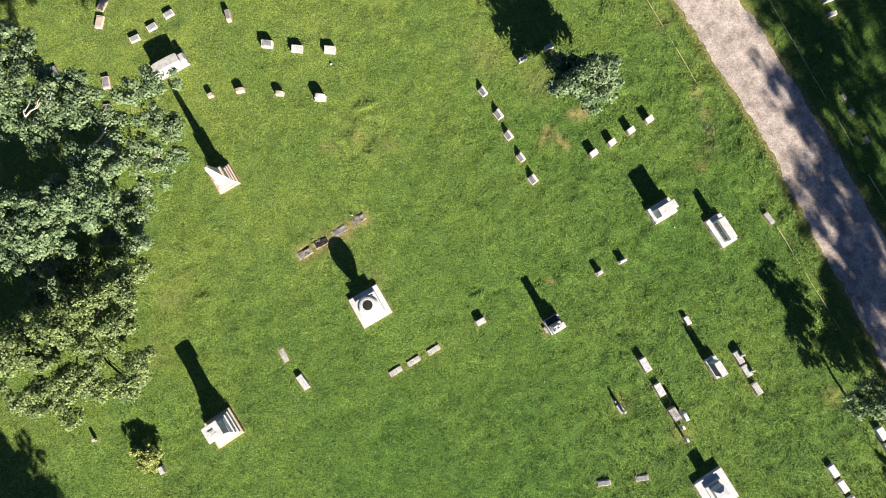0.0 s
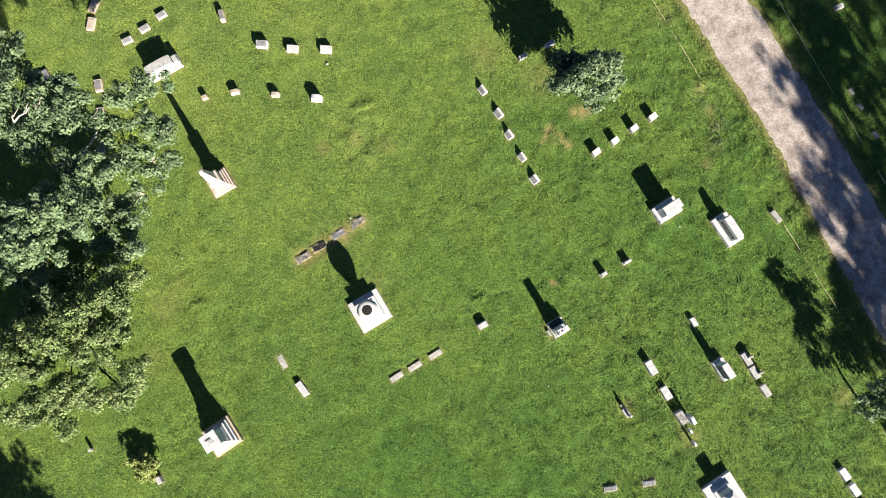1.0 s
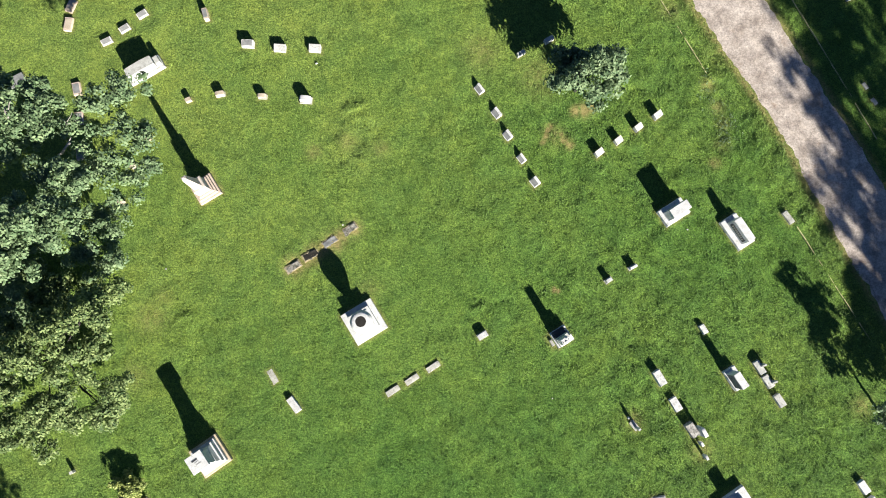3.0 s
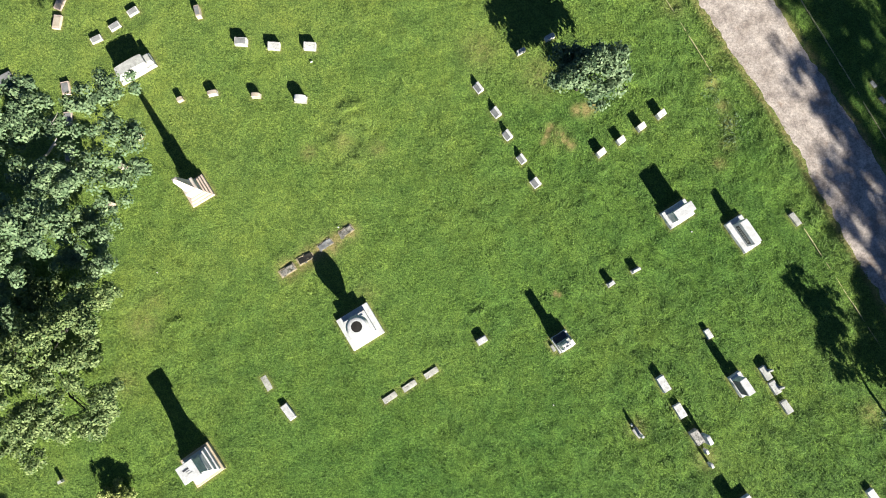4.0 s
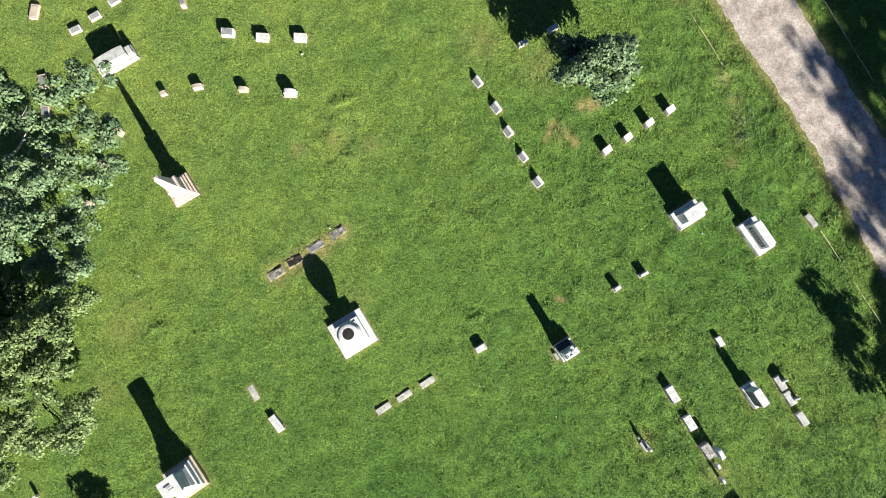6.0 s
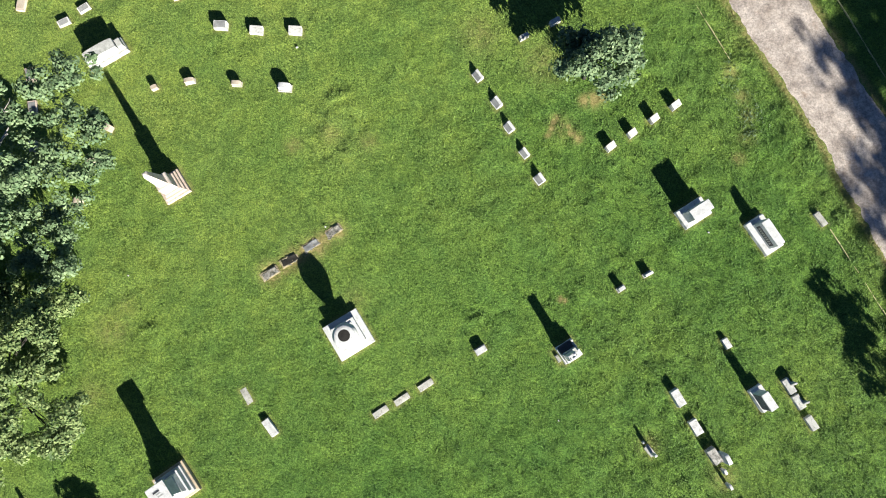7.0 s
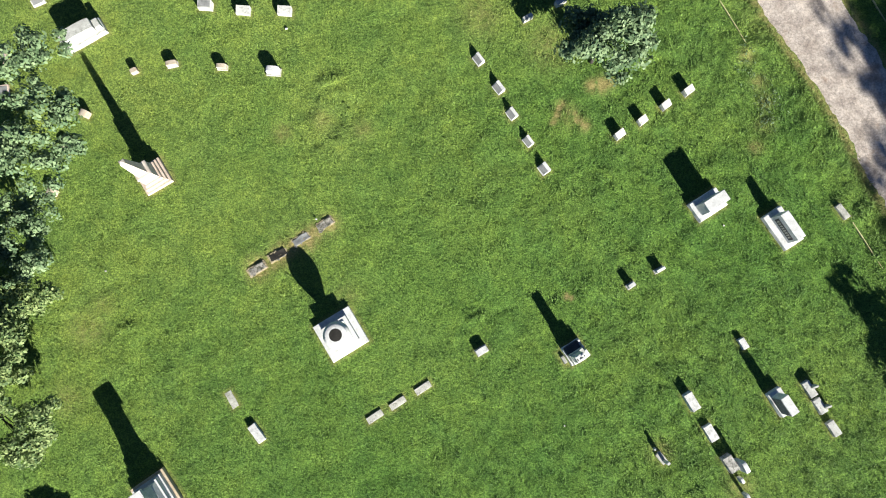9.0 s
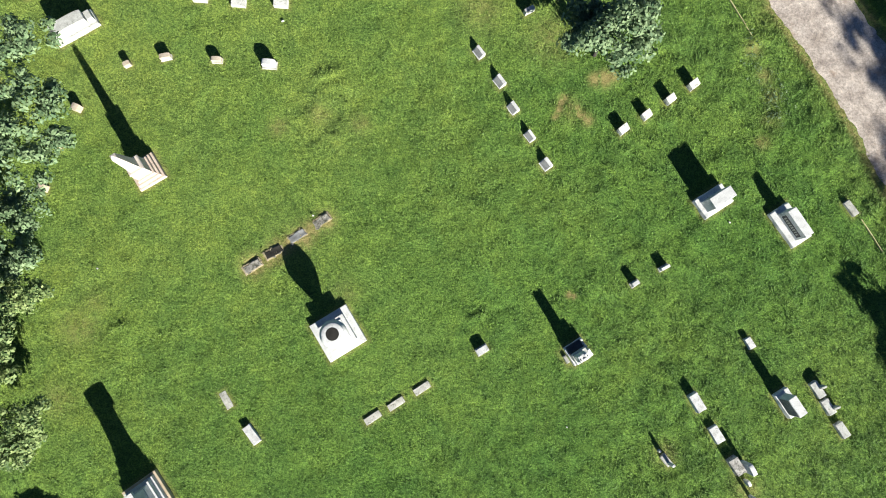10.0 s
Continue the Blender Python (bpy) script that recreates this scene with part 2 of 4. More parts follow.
# ---- ground ----
# worn or straw-coloured patches: x, y, radius, strength
WORN_WEST = [(-4.78, 9.19, 0.5, 0.45), (-2.9, 8.8, 0.4, 0.5), (-6.6, 8.6, 0.4, 0.6), (6.4, 1.12, 0.13, 1.7), (6.62, 1.04, 0.11, 1.6), (-14.9, -0.4, 0.8, 0.4), (-15.6, -3.4, 0.7, 0.35), (-14.2, 0.7, 0.5, 0.3), (-3.5, 1.1, 0.6, 0.3)]
WORN_SAPLING = [(6.31, 10.1, 0.2, 1.6), (6.2, 9.85, 0.17, 1.6), (6.1, 9.55, 0.16, 1.5), (5.94, 9.24, 0.16, 1.3), (6.96, 9.62, 0.18, 1.2), (7.1, 9.35, 0.2, 1.5), (7.4, 9.1, 0.26, 1.4), (7.8, 11.0, 0.3, 1.6), (8.25, 11.05, 0.35, 1.8), (8.6, 11.2, 0.3, 1.5), (6.6, 9.6, 0.6, 0.5), (5.9, 13.0, 1.2, 0.4), (2.6, 14.5, 1.0, 0.4)]
WORN_LANE = [(15.24, 12.54, 0.4, 0.7), (15.78, 11.3, 0.4, 0.7), (16.03, 10.37, 0.4, 0.6), (15.9, 9.2, 0.5, 0.4), (15.4, 8.1, 0.3, 0.9), (16.2, 14.6, 0.9, 0.3), (13.3, 17.0, 0.7, 0.35), (10.4, -5.7, 0.5, 0.6), (13.9, -7.2, 0.6, 0.6), (22.6, -5.0, 0.6, 0.6)]
WORN_SLABS = [(-7.5, 2.35, 0.5, 1.5), (-6.9, 2.7, 0.4, 1.5), (-6.4, 3.0, 0.5, 1.5), (-5.9, 3.35, 0.4, 1.4), (-5.4, 3.65, 0.5, 1.5), (-5.0, 4.0, 0.4, 1.3), (-4.4, 4.35, 0.45, 1.2), (-6.0, 3.3, 0.8, 0.35)]
PATCHES = WORN_WEST + WORN_SAPLING + WORN_LANE + WORN_SLABS


def lane_left(y):
    return 23.94 - 0.493 * y - 0.0028 * y * y + 0.26 * np.exp(-(((y - 10.0) / 3.0) ** 2))


def lane_right(y):
    return 28.25 - 0.46 * y - 0.0042 * y * y


def wear_at(x, y):
    """Wear of the lawn at arrays of places, 0 to 1."""
    w = np.zeros_like(x)
    for px, py, r, s in PATCHES:
        w = np.maximum(w, s * np.exp(-((x - px) ** 2 + (y - py) ** 2) / (r * r)))
    edge = np.minimum(np.abs(x - lane_left(y)), np.abs(x - lane_right(y)))
    w = np.maximum(w, 0.85 * np.exp(-((edge / 0.3) ** 2)))
    for fx, fy, hx, hy, turn in FOOT:
        c, s = math.cos(radians(turn)), math.sin(radians(turn))
        dx, dy = np.abs((x - fx) * c + (y - fy) * s) - hx, np.abs(-(x - fx) * s + (y - fy) * c) - hy
        d = np.maximum(np.maximum(dx, dy), 0)
        w = np.maximum(w, 0.55 * np.exp(-((d / 0.12) ** 2)))
    return w


def dry_sunlit_at(x, y):
    """How pale and yellow the turf is, 0 to 1: dry grass, plus sunlit brightness towards the oak painted in."""
    pale = 0.95 * np.exp(-((x + 4.6) ** 2 + (y - 9.4) ** 2) / 2.6) + 0.3 * np.exp(-((x - 3.0) ** 2 + (y - 14.0) ** 2) / 6.0)
    pale += 0.3 * np.exp(-((lane_left(y) - x - 0.9) / 1.0) ** 2)
    pale += 0.22 * np.clip((x - 7) / 6, 0, 1) * np.clip((3 - y) / 4, 0, 1)
    pale -= 0.16 * np.exp(-((x + 4) ** 2 + (y + 7) ** 2) / 16) + 0.16 * np.exp(-((x - 5) ** 2 + (y - 11) ** 2) / 14)
    return np.clip(np.maximum(0.28 - 0.022 * x + 0.020 * y, 0.0) + pale, 0.0, 1.2)


LATTICE = np.random.default_rng(5).uniform(-1, 1, (256, 256))
ROUGH = [(-4.8, 9.2, 1.5, 1.2), (-3.4, 10.3, 0.8, 1.6), (15.6, 11.8, 1.6, 1.6), (17.0, 9.6, 1.8, 1.3), (12.0, 12.6, 1.6, 0.8), (19.5, 8.0, 1.5, 1.2), (6.4, 9.7, 0.9, 1.2), (13.0, -1.5, 3.0, 0.5), (1.5, 9.0, 2.0, 0.5), (-7.0, 3.0, 1.2, 0.8)]


def lumps(x, y, size):
    """Smooth random lumps of about the given size in metres, -1 to 1."""
    u, v = x / size + 97.3, y / size + 61.7
    i, j = np.floor(u).astype(int), np.floor(v).astype(int)
    fu, fv = u - i, v - j
    fu, fv = fu * fu * (3 - 2 * fu), fv * fv * (3 - 2 * fv)
    i, j, i1, j1 = i % 256, j % 256, (i + 1) % 256, (j + 1) % 256
    return (LATTICE[i, j] * (1 - fu) + LATTICE[i1, j] * fu) * (1 - fv) + (LATTICE[i, j1] * (1 - fu) + LATTICE[i1, j1] * fu) * fv


TRAILS = [(2.1, 0.05, 4.2, 0.72), (6.2, -3.45, 7.6, -3.0), (-4.95, 11.0, -4.0, 11.25), (-5.2, 8.1, -3.7, 8.2), (-14.0, -0.65, -12.8, -0.2), (-11.7, -0.8, -10.7, -0.4)]  # ridges of taller grass


def roughness_at(x, y):
    """How tussocky the lawn is: 1 where mown smooth, more by the lane and on a few rough spots."""
    r = np.ones_like(x)
    for px, py, w, k in ROUGH:
        r += k * np.exp(-((x - px) ** 2 + (y - py) ** 2) / (w * w))
    for x0, y0, x1, y1 in TRAILS:
        f = np.clip(((x - x0) * (x1 - x0) + (y - y0) * (y1 - y0)) / ((x1 - x0) ** 2 + (y1 - y0) ** 2), 0, 1)
        far = np.hypot(x - x0 - f * (x1 - x0), y - y0 - f * (y1 - y0) + 0.06 * lumps(x, y, 0.4))
        r += 4.0 * np.exp(-((far / 0.13) ** 2))
    side = lane_left(y) - x
    return r + 1.3 * np.exp(-((side - 0.9) / 1.1) ** 2) + 0.9 * np.clip((x + 2) / 14, 0, 1) + 0.35 * lumps(x, y, 4.0)


def swell(x, y):
    """Gentle unevenness of the lawn, with small tussocks."""
    broad = 0.02 * np.sin(x * 0.45 + 1.3) * np.sin(y * 0.38 + 0.4) + 0.012 * np.sin(x * 1.3 + y * 0.9)
    small = 0.016 * lumps(x, y, 1.15) + 0.011 * lumps(y + 0.4 * x, x - 0.4 * y, 0.52) + 0.006 * lumps(x - 0.7 * y, y + 0.6 * x, 0.3)
    outside = np.maximum(lane_left(y) - x, x - lane_right(y))  # it levels out towards the lane
    return broad * np.clip(outside, 0.3, 1) + np.clip(1.7 * small * roughness_at(x, y), -0.05, 0.09) * np.clip(outside / 0.7, 0.2, 1)


def build_ground():
    near_x, near_y = np.arange(-31, 34.01, 0.125), np.arange(-16, 24.01, 0.125)
    far = np.array([2, 5, 12, 30, 80, 200, 500, 1200, 2500.0])
    xs = np.concatenate([near_x[0] - far[::-1], near_x, near_x[-1] + far])
    ys = np.concatenate([near_y[0] - far[::-1], near_y, near_y[-1] + far])
    gx, gy = np.meshgrid(xs, ys)
    inside = (gx > -31) & (gx < 34) & (gy > -16) & (gy < 24)
    z = np.where(inside, swell(gx, gy) - 0.03, -0.04)
    verts = np.stack([gx, gy, z], -1).reshape(-1, 3)
    nx, ny = len(xs), len(ys)
    i = (np.arange(ny - 1)[:, None] * nx + np.arange(nx - 1)[None]).ravel()
    quads = np.stack([i, i + 1, i + 1 + nx, i + nx], -1)
    me = bpy.data.meshes.new("ground")
    me.from_pydata(verts.tolist(), [], quads.tolist())
    wear = me.attributes.new("wear", "FLOAT", "POINT")
    wear.data.foreach_set("value", wear_at(verts[:, 0], verts[:, 1]).astype(np.float32))
    dry_lit = me.attributes.new("dry_sunlit", "FLOAT", "POINT")
    dry_lit.data.foreach_set("value", dry_sunlit_at(verts[:, 0], verts[:, 1]).astype(np.float32))
    me.materials.append(TURF)
    for p in me.polygons:
        p.use_smooth = True
    tagged(new("ground", me), "mown green cemetery lawn with worn straw patches", "lawn", kind="structure")


def build_grass():
    """Short tufts all over the mown lawn near the walk."""
    n = 315000
    x, y = rng.uniform(-29.5, 31.0, n), rng.uniform(-14.5, 22.5, n)
    m = 17000  # a denser, shaggier fringe along both sides of the lane
    fy, off = rng.uniform(-14, 22, m), np.abs(rng.normal(0, 0.32, m)) - 0.14
    fx = np.where(rng.uniform(0, 1, m) < 0.65, lane_left(fy) - off, lane_right(fy) + off)
    x, y, n = np.concatenate([x, fx]), np.concatenate([y, fy]), n + m
    keep = (x < lane_left(y) - 0.05 + 0.05 * lumps(y, x, 0.7) + rng.normal(0, 0.12, n)) | (x > lane_right(y) + 0.05 + rng.normal(0, 0.12, n))
    for fx, fy, hx, hy, turn in FOOT:
        c, s = math.cos(radians(turn)), math.sin(radians(turn))
        dx, dy = (x - fx) * c + (y - fy) * s, -(x - fx) * s + (y - fy) * c
        keep &= ~((np.abs(dx) < hx + 0.02) & (np.abs(dy) < hy + 0.02))
    keep &= rng.uniform(0, 1, n) > 0.9 * wear_at(x, y)
    x, y = x[keep], y[keep]
    n, blades = len(x), 5
    base = np.repeat(np.stack([x, y, swell(x, y) - 0.03], -1), blades, 0)
    k = n * blades
    vigour = np.repeat((rng.gamma(5.5, 0.173, n) * roughness_at(x, y) ** 0.5).clip(0.35, 2.3), blades)
    vigour *= np.repeat(np.clip(1 + 0.48 * lumps(x, y, 0.17) + 0.32 * lumps(y, x, 0.42), 0.4, 2.0), blades)
    a, lean = rng.uniform(0, 2 * np.pi, k), rng.uniform(0.02, 0.06, k) * vigour
    tall, wide = rng.uniform(0.017, 0.042, k) * vigour, rng.uniform(0.0055, 0.0125, k) * np.sqrt(vigour)
    base[:, :2] += rng.normal(0, 0.03, (k, 2))
    out, side = np.stack([np.cos(a), np.sin(a), 0 * a], -1), np.stack([-np.sin(a), np.cos(a), 0 * a], -1)
    tip = base + out * lean[:, None] + np.array([0, 0, 1.0]) * tall[:, None]
    verts = np.stack([base - side * wide[:, None], base + side * wide[:, None], tip], 1).reshape(-1, 3)
    ob = quick_mesh("grass", verts, 3, BLADES, kind="stuff")
    wear = ob.data.attributes.new("wear", "FLOAT", "POINT")
    wear.data.foreach_set("value", np.repeat(wear_at(base[:, 0], base[:, 1]), 3).astype(np.float32))
    dry_lit = ob.data.attributes.new("dry_sunlit", "FLOAT", "POINT")
    dry_lit.data.foreach_set("value", np.repeat(dry_sunlit_at(base[:, 0], base[:, 1]), 3).astype(np.float32))
    tagged(ob, "short mown green grass of the cemetery lawn", "grass")


def build_lane():
    bm = bmesh.new()
    ys = np.concatenate([np.arange(-60, -12, 4.0), np.arange(-12, 26, 0.1), np.arange(26, 70, 4.0)])
    rows_ = []
    for y in ys:
        yy = min(max(y, -14), 26)
        wob = [0.06 * noise.noise((0.0, y * 0.7, k)) + 0.09 * noise.noise((5.0, y * 2.6, k)) + 0.05 * noise.noise((8.0, y * 7.5, k)) for k in (1.0, 9.0)]
        slope_l, slope_r = -0.493 - 0.0056 * yy, -0.46 - 0.0084 * yy
        left = lane_left(yy) + slope_l * (y - yy) + wob[0]
        right = lane_right(yy) + slope_r * (y - yy) + wob[1]
        row = []
        for k in range(9):
            f = k / 8
            crown = 0.05 * (1 - (2 * f - 1) ** 2) + 0.012 * noise.noise((f * 6, y * 0.8, 2.0))
            row.append(bm.verts.new((left + (right - left) * f, y, crown - 0.012 + (-0.03 if k in (0, 8) else 0.0))))
        rows_.append(row)
    for a, b in zip(rows_, rows_[1:]):
        for k in range(8):
            bm.faces.new((a[k], a[k + 1], b[k + 1], b[k])).smooth = True
    ob = part("road", bm, LANE, wear=0)
    tagged(ob, "worn pinkish gravel lane with ragged grass edges", "lane", kind="structure")


def build_edging(name, spans, proud=0.0):
    """A thin concrete edging along the lane, overgrown between its spans."""
    bm = bmesh.new()
    for (x0, y0), (x1, y1) in spans:
        n = max(2, int(math.hypot(x1 - x0, y1 - y0) / 0.9))
        turn = math.atan2(y1 - y0, x1 - x0)
        for i in range(n):
            f = (i + 0.5) / n
            length = math.hypot(x1 - x0, y1 - y0) / n
            tmp = bmesh.new()
            block(tmp, 0, 0, -0.09 + proud, length * 0.97, random.uniform(0.035, 0.055), 0.062 + random.uniform(0, 0.022), bevel=0.01)
            tmp.transform(Matrix.Translation((x0 + (x1 - x0) * f + random.uniform(-0.015, 0.015), y0 + (y1 - y0) * f, 0)) @ Matrix.Rotation(turn + random.uniform(-0.015, 0.015), 4, "Z"))
            me = bpy.data.meshes.new("tmp")
            tmp.to_mesh(me)
            tmp.free()
            bm.from_mesh(me)
            bpy.data.meshes.remove(me)
    ob = part(name, bm, KERB, wear=0.005)
    tagged(ob, "thin worn concrete edging strip half sunk in grass", "edging", kind="structure")


build_lane()
build_edging("kerb_west", [((12.3, 18.5), (15.4, 12.95)), ((19.75, 4.6), (23.4, -1.7))], 0.012)
build_edging("kerb_east", [((19.6, 19.2), (24.6, 9.5)), ((25.4, 7.9), (27.5, 3.8))], 0.025)

# ---- monuments ----
TURN = 32.5


def obelisk():
    ob = thing("obelisk", -12.31, 6.53, TURN, "tall pale stone obelisk on three stepped plinths", "obelisk", "monuments", foot=(0.68, 0.68))
    ob.matrix_basis = pose(-12.30, 6.50, 0, 1.0, -1.8, 0) @ pose(0, 0, 0, 0, 0, TURN)
    for name, w, z0, h, top, mat in (("foundation", 1.29, -0.05, 0.23, 0.985, ROSY), ("lower_plinth", 1.08, 0.18, 0.2, 0.98, ROSY), ("upper_plinth", 0.89, 0.38, 0.18, 0.95, ROSY)):
        bm = bmesh.new()
        block(bm, 0, 0, z0, w, w, h, (top, top), 0.02)
        part(name, bm, mat, ob)
    bm = bmesh.new()
    block(bm, 0, 0, 0.56, 0.70, 0.70, 0.6, (0.95, 0.95), 0.015)
    part("die", bm, CREAM, ob)
    bm = bmesh.new()
    block(bm, 0, 0, 1.16, 0.67, 0.67, 0.06, (1.08, 1.08), 0.01)
    block(bm, 0, 0, 1.22, 0.72, 0.72, 0.06, (0.9, 0.9), 0.012)
    part("cornice", bm, CREAM, ob)
    bm = bmesh.new()
    block(bm, 0, 0, 1.28, 0.45, 0.45, 1.53, (0.52, 0.52), 0.012)
    part("shaft", bm, CREAM, ob)
    bm = bmesh.new()
    block(bm, 0, 0, 2.81, 0.234, 0.234, 0.12, (0.2, 0.2), 0.004)
    part("apex", bm, CREAM, ob)


def capped_pillar():
    ob = thing("pillar_monument", -11.43, -7.36, 35.0, "white marble pillar monument with a flat projecting cap", "monument", "monuments", foot=(0.82, 0.82))
    for name, w, z0, h, mat in (("foundation", 1.62, -0.05, 0.22, OCHRE), ("lower_plinth", 1.36, 0.17, 0.2, MARBLE), ("upper_plinth", 1.16, 0.37, 0.26, MARBLE)):
        bm = bmesh.new()
        block(bm, 0, 0, z0, w, w, h, (0.98, 0.98), 0.02)
        part(name, bm, mat, ob)
    bm = bmesh.new()
    block(bm, 0, 0, 0.63, 0.98, 0.98, 0.28, (0.86, 0.86), 0.02)
    part("moulding", bm, MARBLE, ob)
    bm = bmesh.new()
    block(bm, 0, 0, 0.91, 0.80, 0.80, 0.86, (0.82, 0.82), 0.014, shift=(0.04, 0.06))
    part("shaft", bm, MARBLE, ob)
    bm = bmesh.new()
    block(bm, 0.04, 0.06, 1.77, 0.66, 0.66, 0.06, (1.3, 1.3), 0.008)
    block(bm, 0.05, 0.07, 1.83, 0.90, 0.90, 0.15, (0.97, 0.97), 0.015)
    cap = part("cap", bm, MARBLE, ob)
    # One dark bar and two thin pale ones on top of the cap.
    for k, (length, tall, mat) in enumerate(((0.3, 0.07, SLATE), (0.22, 0.02, PALE), (0.26, 0.02, PALE))):
        bm = bmesh.new()
        block(bm, 0.01 + 0.05 * k, 0.21 - 0.12 * k, 1.978, length, tall, 0.018, bevel=0.003)
        part("raised_mark", bm, mat, cap, wear=0)


def urn_monument():
    ob = thing("urn_monument", -3.71, -0.56, 31.5, "large white marble urn on a square stepped pedestal", "monument", "monuments", foot=(0.94, 0.94))
    for name, w, z0, h in (("foundation", 1.84, -0.05, 0.22), ("plinth", 1.24, 0.17, 0.33)):
        bm = bmesh.new()
        block(bm, 0, 0, z0, w, w, h, (0.985, 0.985), 0.02)
        part(name, bm, MARBLE, ob)
    bm = bmesh.new()
    block(bm, 0, 0, 0.50, 0.92, 0.92, 0.05, (0.94, 0.94), 0.012)
    part("moulding", bm, MARBLE, ob)
    bm = bmesh.new()
    lathe(bm, [(0.34, 0.55), (0.36, 0.58), (0.31, 0.63), (0.25, 0.68), (0.24, 0.75), (0.28, 0.83), (0.38, 0.97), (0.48, 1.12), (0.55, 1.27),
               (0.575, 1.38), (0.56, 1.50), (0.49, 1.60), (0.46, 1.64), (0.47, 1.68), (0.44, 1.70), (0.30, 1.70)], 40)
    urn = part("urn", bm, MARBLE, ob)
    # A near-black disc stands in for the shade inside the urn's mouth.
    bm = bmesh.new()
    lathe(bm, [(0.255, 1.66), (0.27, 1.704)], 32)
    part("opening", bm, HOLLOW, urn, "black disc painted as the urn's shaded opening", wear=0)


def die_on_base(name, x, y, turn, base, die, label, mats, panel=None, back=0.0, plate_mat=SLATE, slant=0.0):
    """A thick die, (width, thickness, height), on a wider base slab."""
    ob = thing(name, x, y, turn, label, "tombstone", "family tombstones", 0.6, (base[0] / 2, base[1] / 2))
    bm = bmesh.new()
    block(bm, 0, 0, -0.05, base[0], base[1], base[2] + 0.05, (0.97, 0.95), 0.03)
    hew(bm, 4)
    part("base", bm, mats[0], ob, wear=0.02)
    z = base[2]
    bm = bmesh.new()
    block(bm, 0, back, z, die[0], die[1], die[2] - z, (0.985, 0.96 - slant / die[1]), 0.02, shift=(0, slant / 2))
    hew(bm, 3)
    body = part("die", bm, mats[1], ob, wear=0.009)
    if panel:
        w, h, zc = panel
        bm = bmesh.new()
        block(bm, 0, back - (die[1] / 2 + 0.006), zc - h / 2, w, 0.02, h, bevel=0.004)
        lean = Matrix.Translation((0, back - die[1] / 2, z)) @ Matrix.Rotation(-math.atan2(slant, die[2] - z), 4, "X") @ Matrix.Translation((0, die[1] / 2 - back, -z))
        bm.transform(lean)
        plate = part("face_panel", bm, plate_mat, body, "dark panel over the die's face", wear=0)
        for k in range(8 if plate_mat is SLATE else 0):
            bm = bmesh.new()
            tilted = 0.5 * math.sin(5.3 * k)
            block(bm, w * (0.86 * (k + 0.5) / 8 - 0.43), back - (die[1] / 2 + 0.018), zc - h * 0.26, w * (0.066 + 0.016 * math.sin(3.1 * k)), 0.008, h * (0.55 + 0.1 * tilted), bevel=0)
            bm.transform(lean)
            part("raised_mark", bm, PALE, plate, wear=0)
    return ob


obelisk()
capped_pillar()
urn_monument()
die_on_base("block_tombstone", 12.95, 5.33, TURN, (1.56, 1.02, 0.24), (1.14, 0.54, 1.08), "broad white marble tombstone on a rough base", (MARBLE, MARBLE))
die_on_base("slab_tombstone", 16.38, 4.27, TURN - 90, (1.86, 1.08, 0.2), (1.38, 0.5, 0.93), "pale marble slab tombstone with a dark inscribed band", (MARBLE, MARBLE), panel=(1.12, 0.30, 0.54), slant=0.05)
# The upright's plate puts the die's shaded side into the colour.
die_on_base("upright_tombstone", 15.80, -3.52, TURN - 90, (1.2, 0.72, 0.22), (0.88, 0.40, 1.0), "white marble tombstone, its shaded face painted grey, on a jagged base", (MARBLE, MARBLE), panel=(0.8, 0.72, 0.60), back=-0.09, plate_mat=SHADED_FACE)


def shoulder_monument():
    """The broad monument under the oak, with a low wing beside its die."""
    ob = thing("broad_tombstone", -15.87, 13.12, TURN, "broad white marble tombstone with stepped wings", "tombstone", "family tombstones", foot=(1.05, 0.42))
    bm = bmesh.new()
    block(bm, 0, 0, -0.05, 2.08, 0.8, 0.25, (0.98, 0.95), 0.03)
    hew(bm, 4)
    part("base", bm, WEATHERED, ob, wear=0.022)
    bm = bmesh.new()
    tablet(bm, 1.56, 0.52, 0.58, 0.08, 0.2, -0.1)
    part("die", bm, WEATHERED, ob)
    bm = bmesh.new()
    block(bm, 0.84, 0, 0.2, 0.3, 0.5, 0.3, (0.9, 0.9), 0.03)
    part("wing", bm, WEATHERED, ob)
    bm = bmesh.new()
    block(bm, -0.94, 0, 0.2, 0.14, 0.42, 0.14, (0.9, 0.9), 0.03)
    part("wing", bm, WEATHERED, ob)


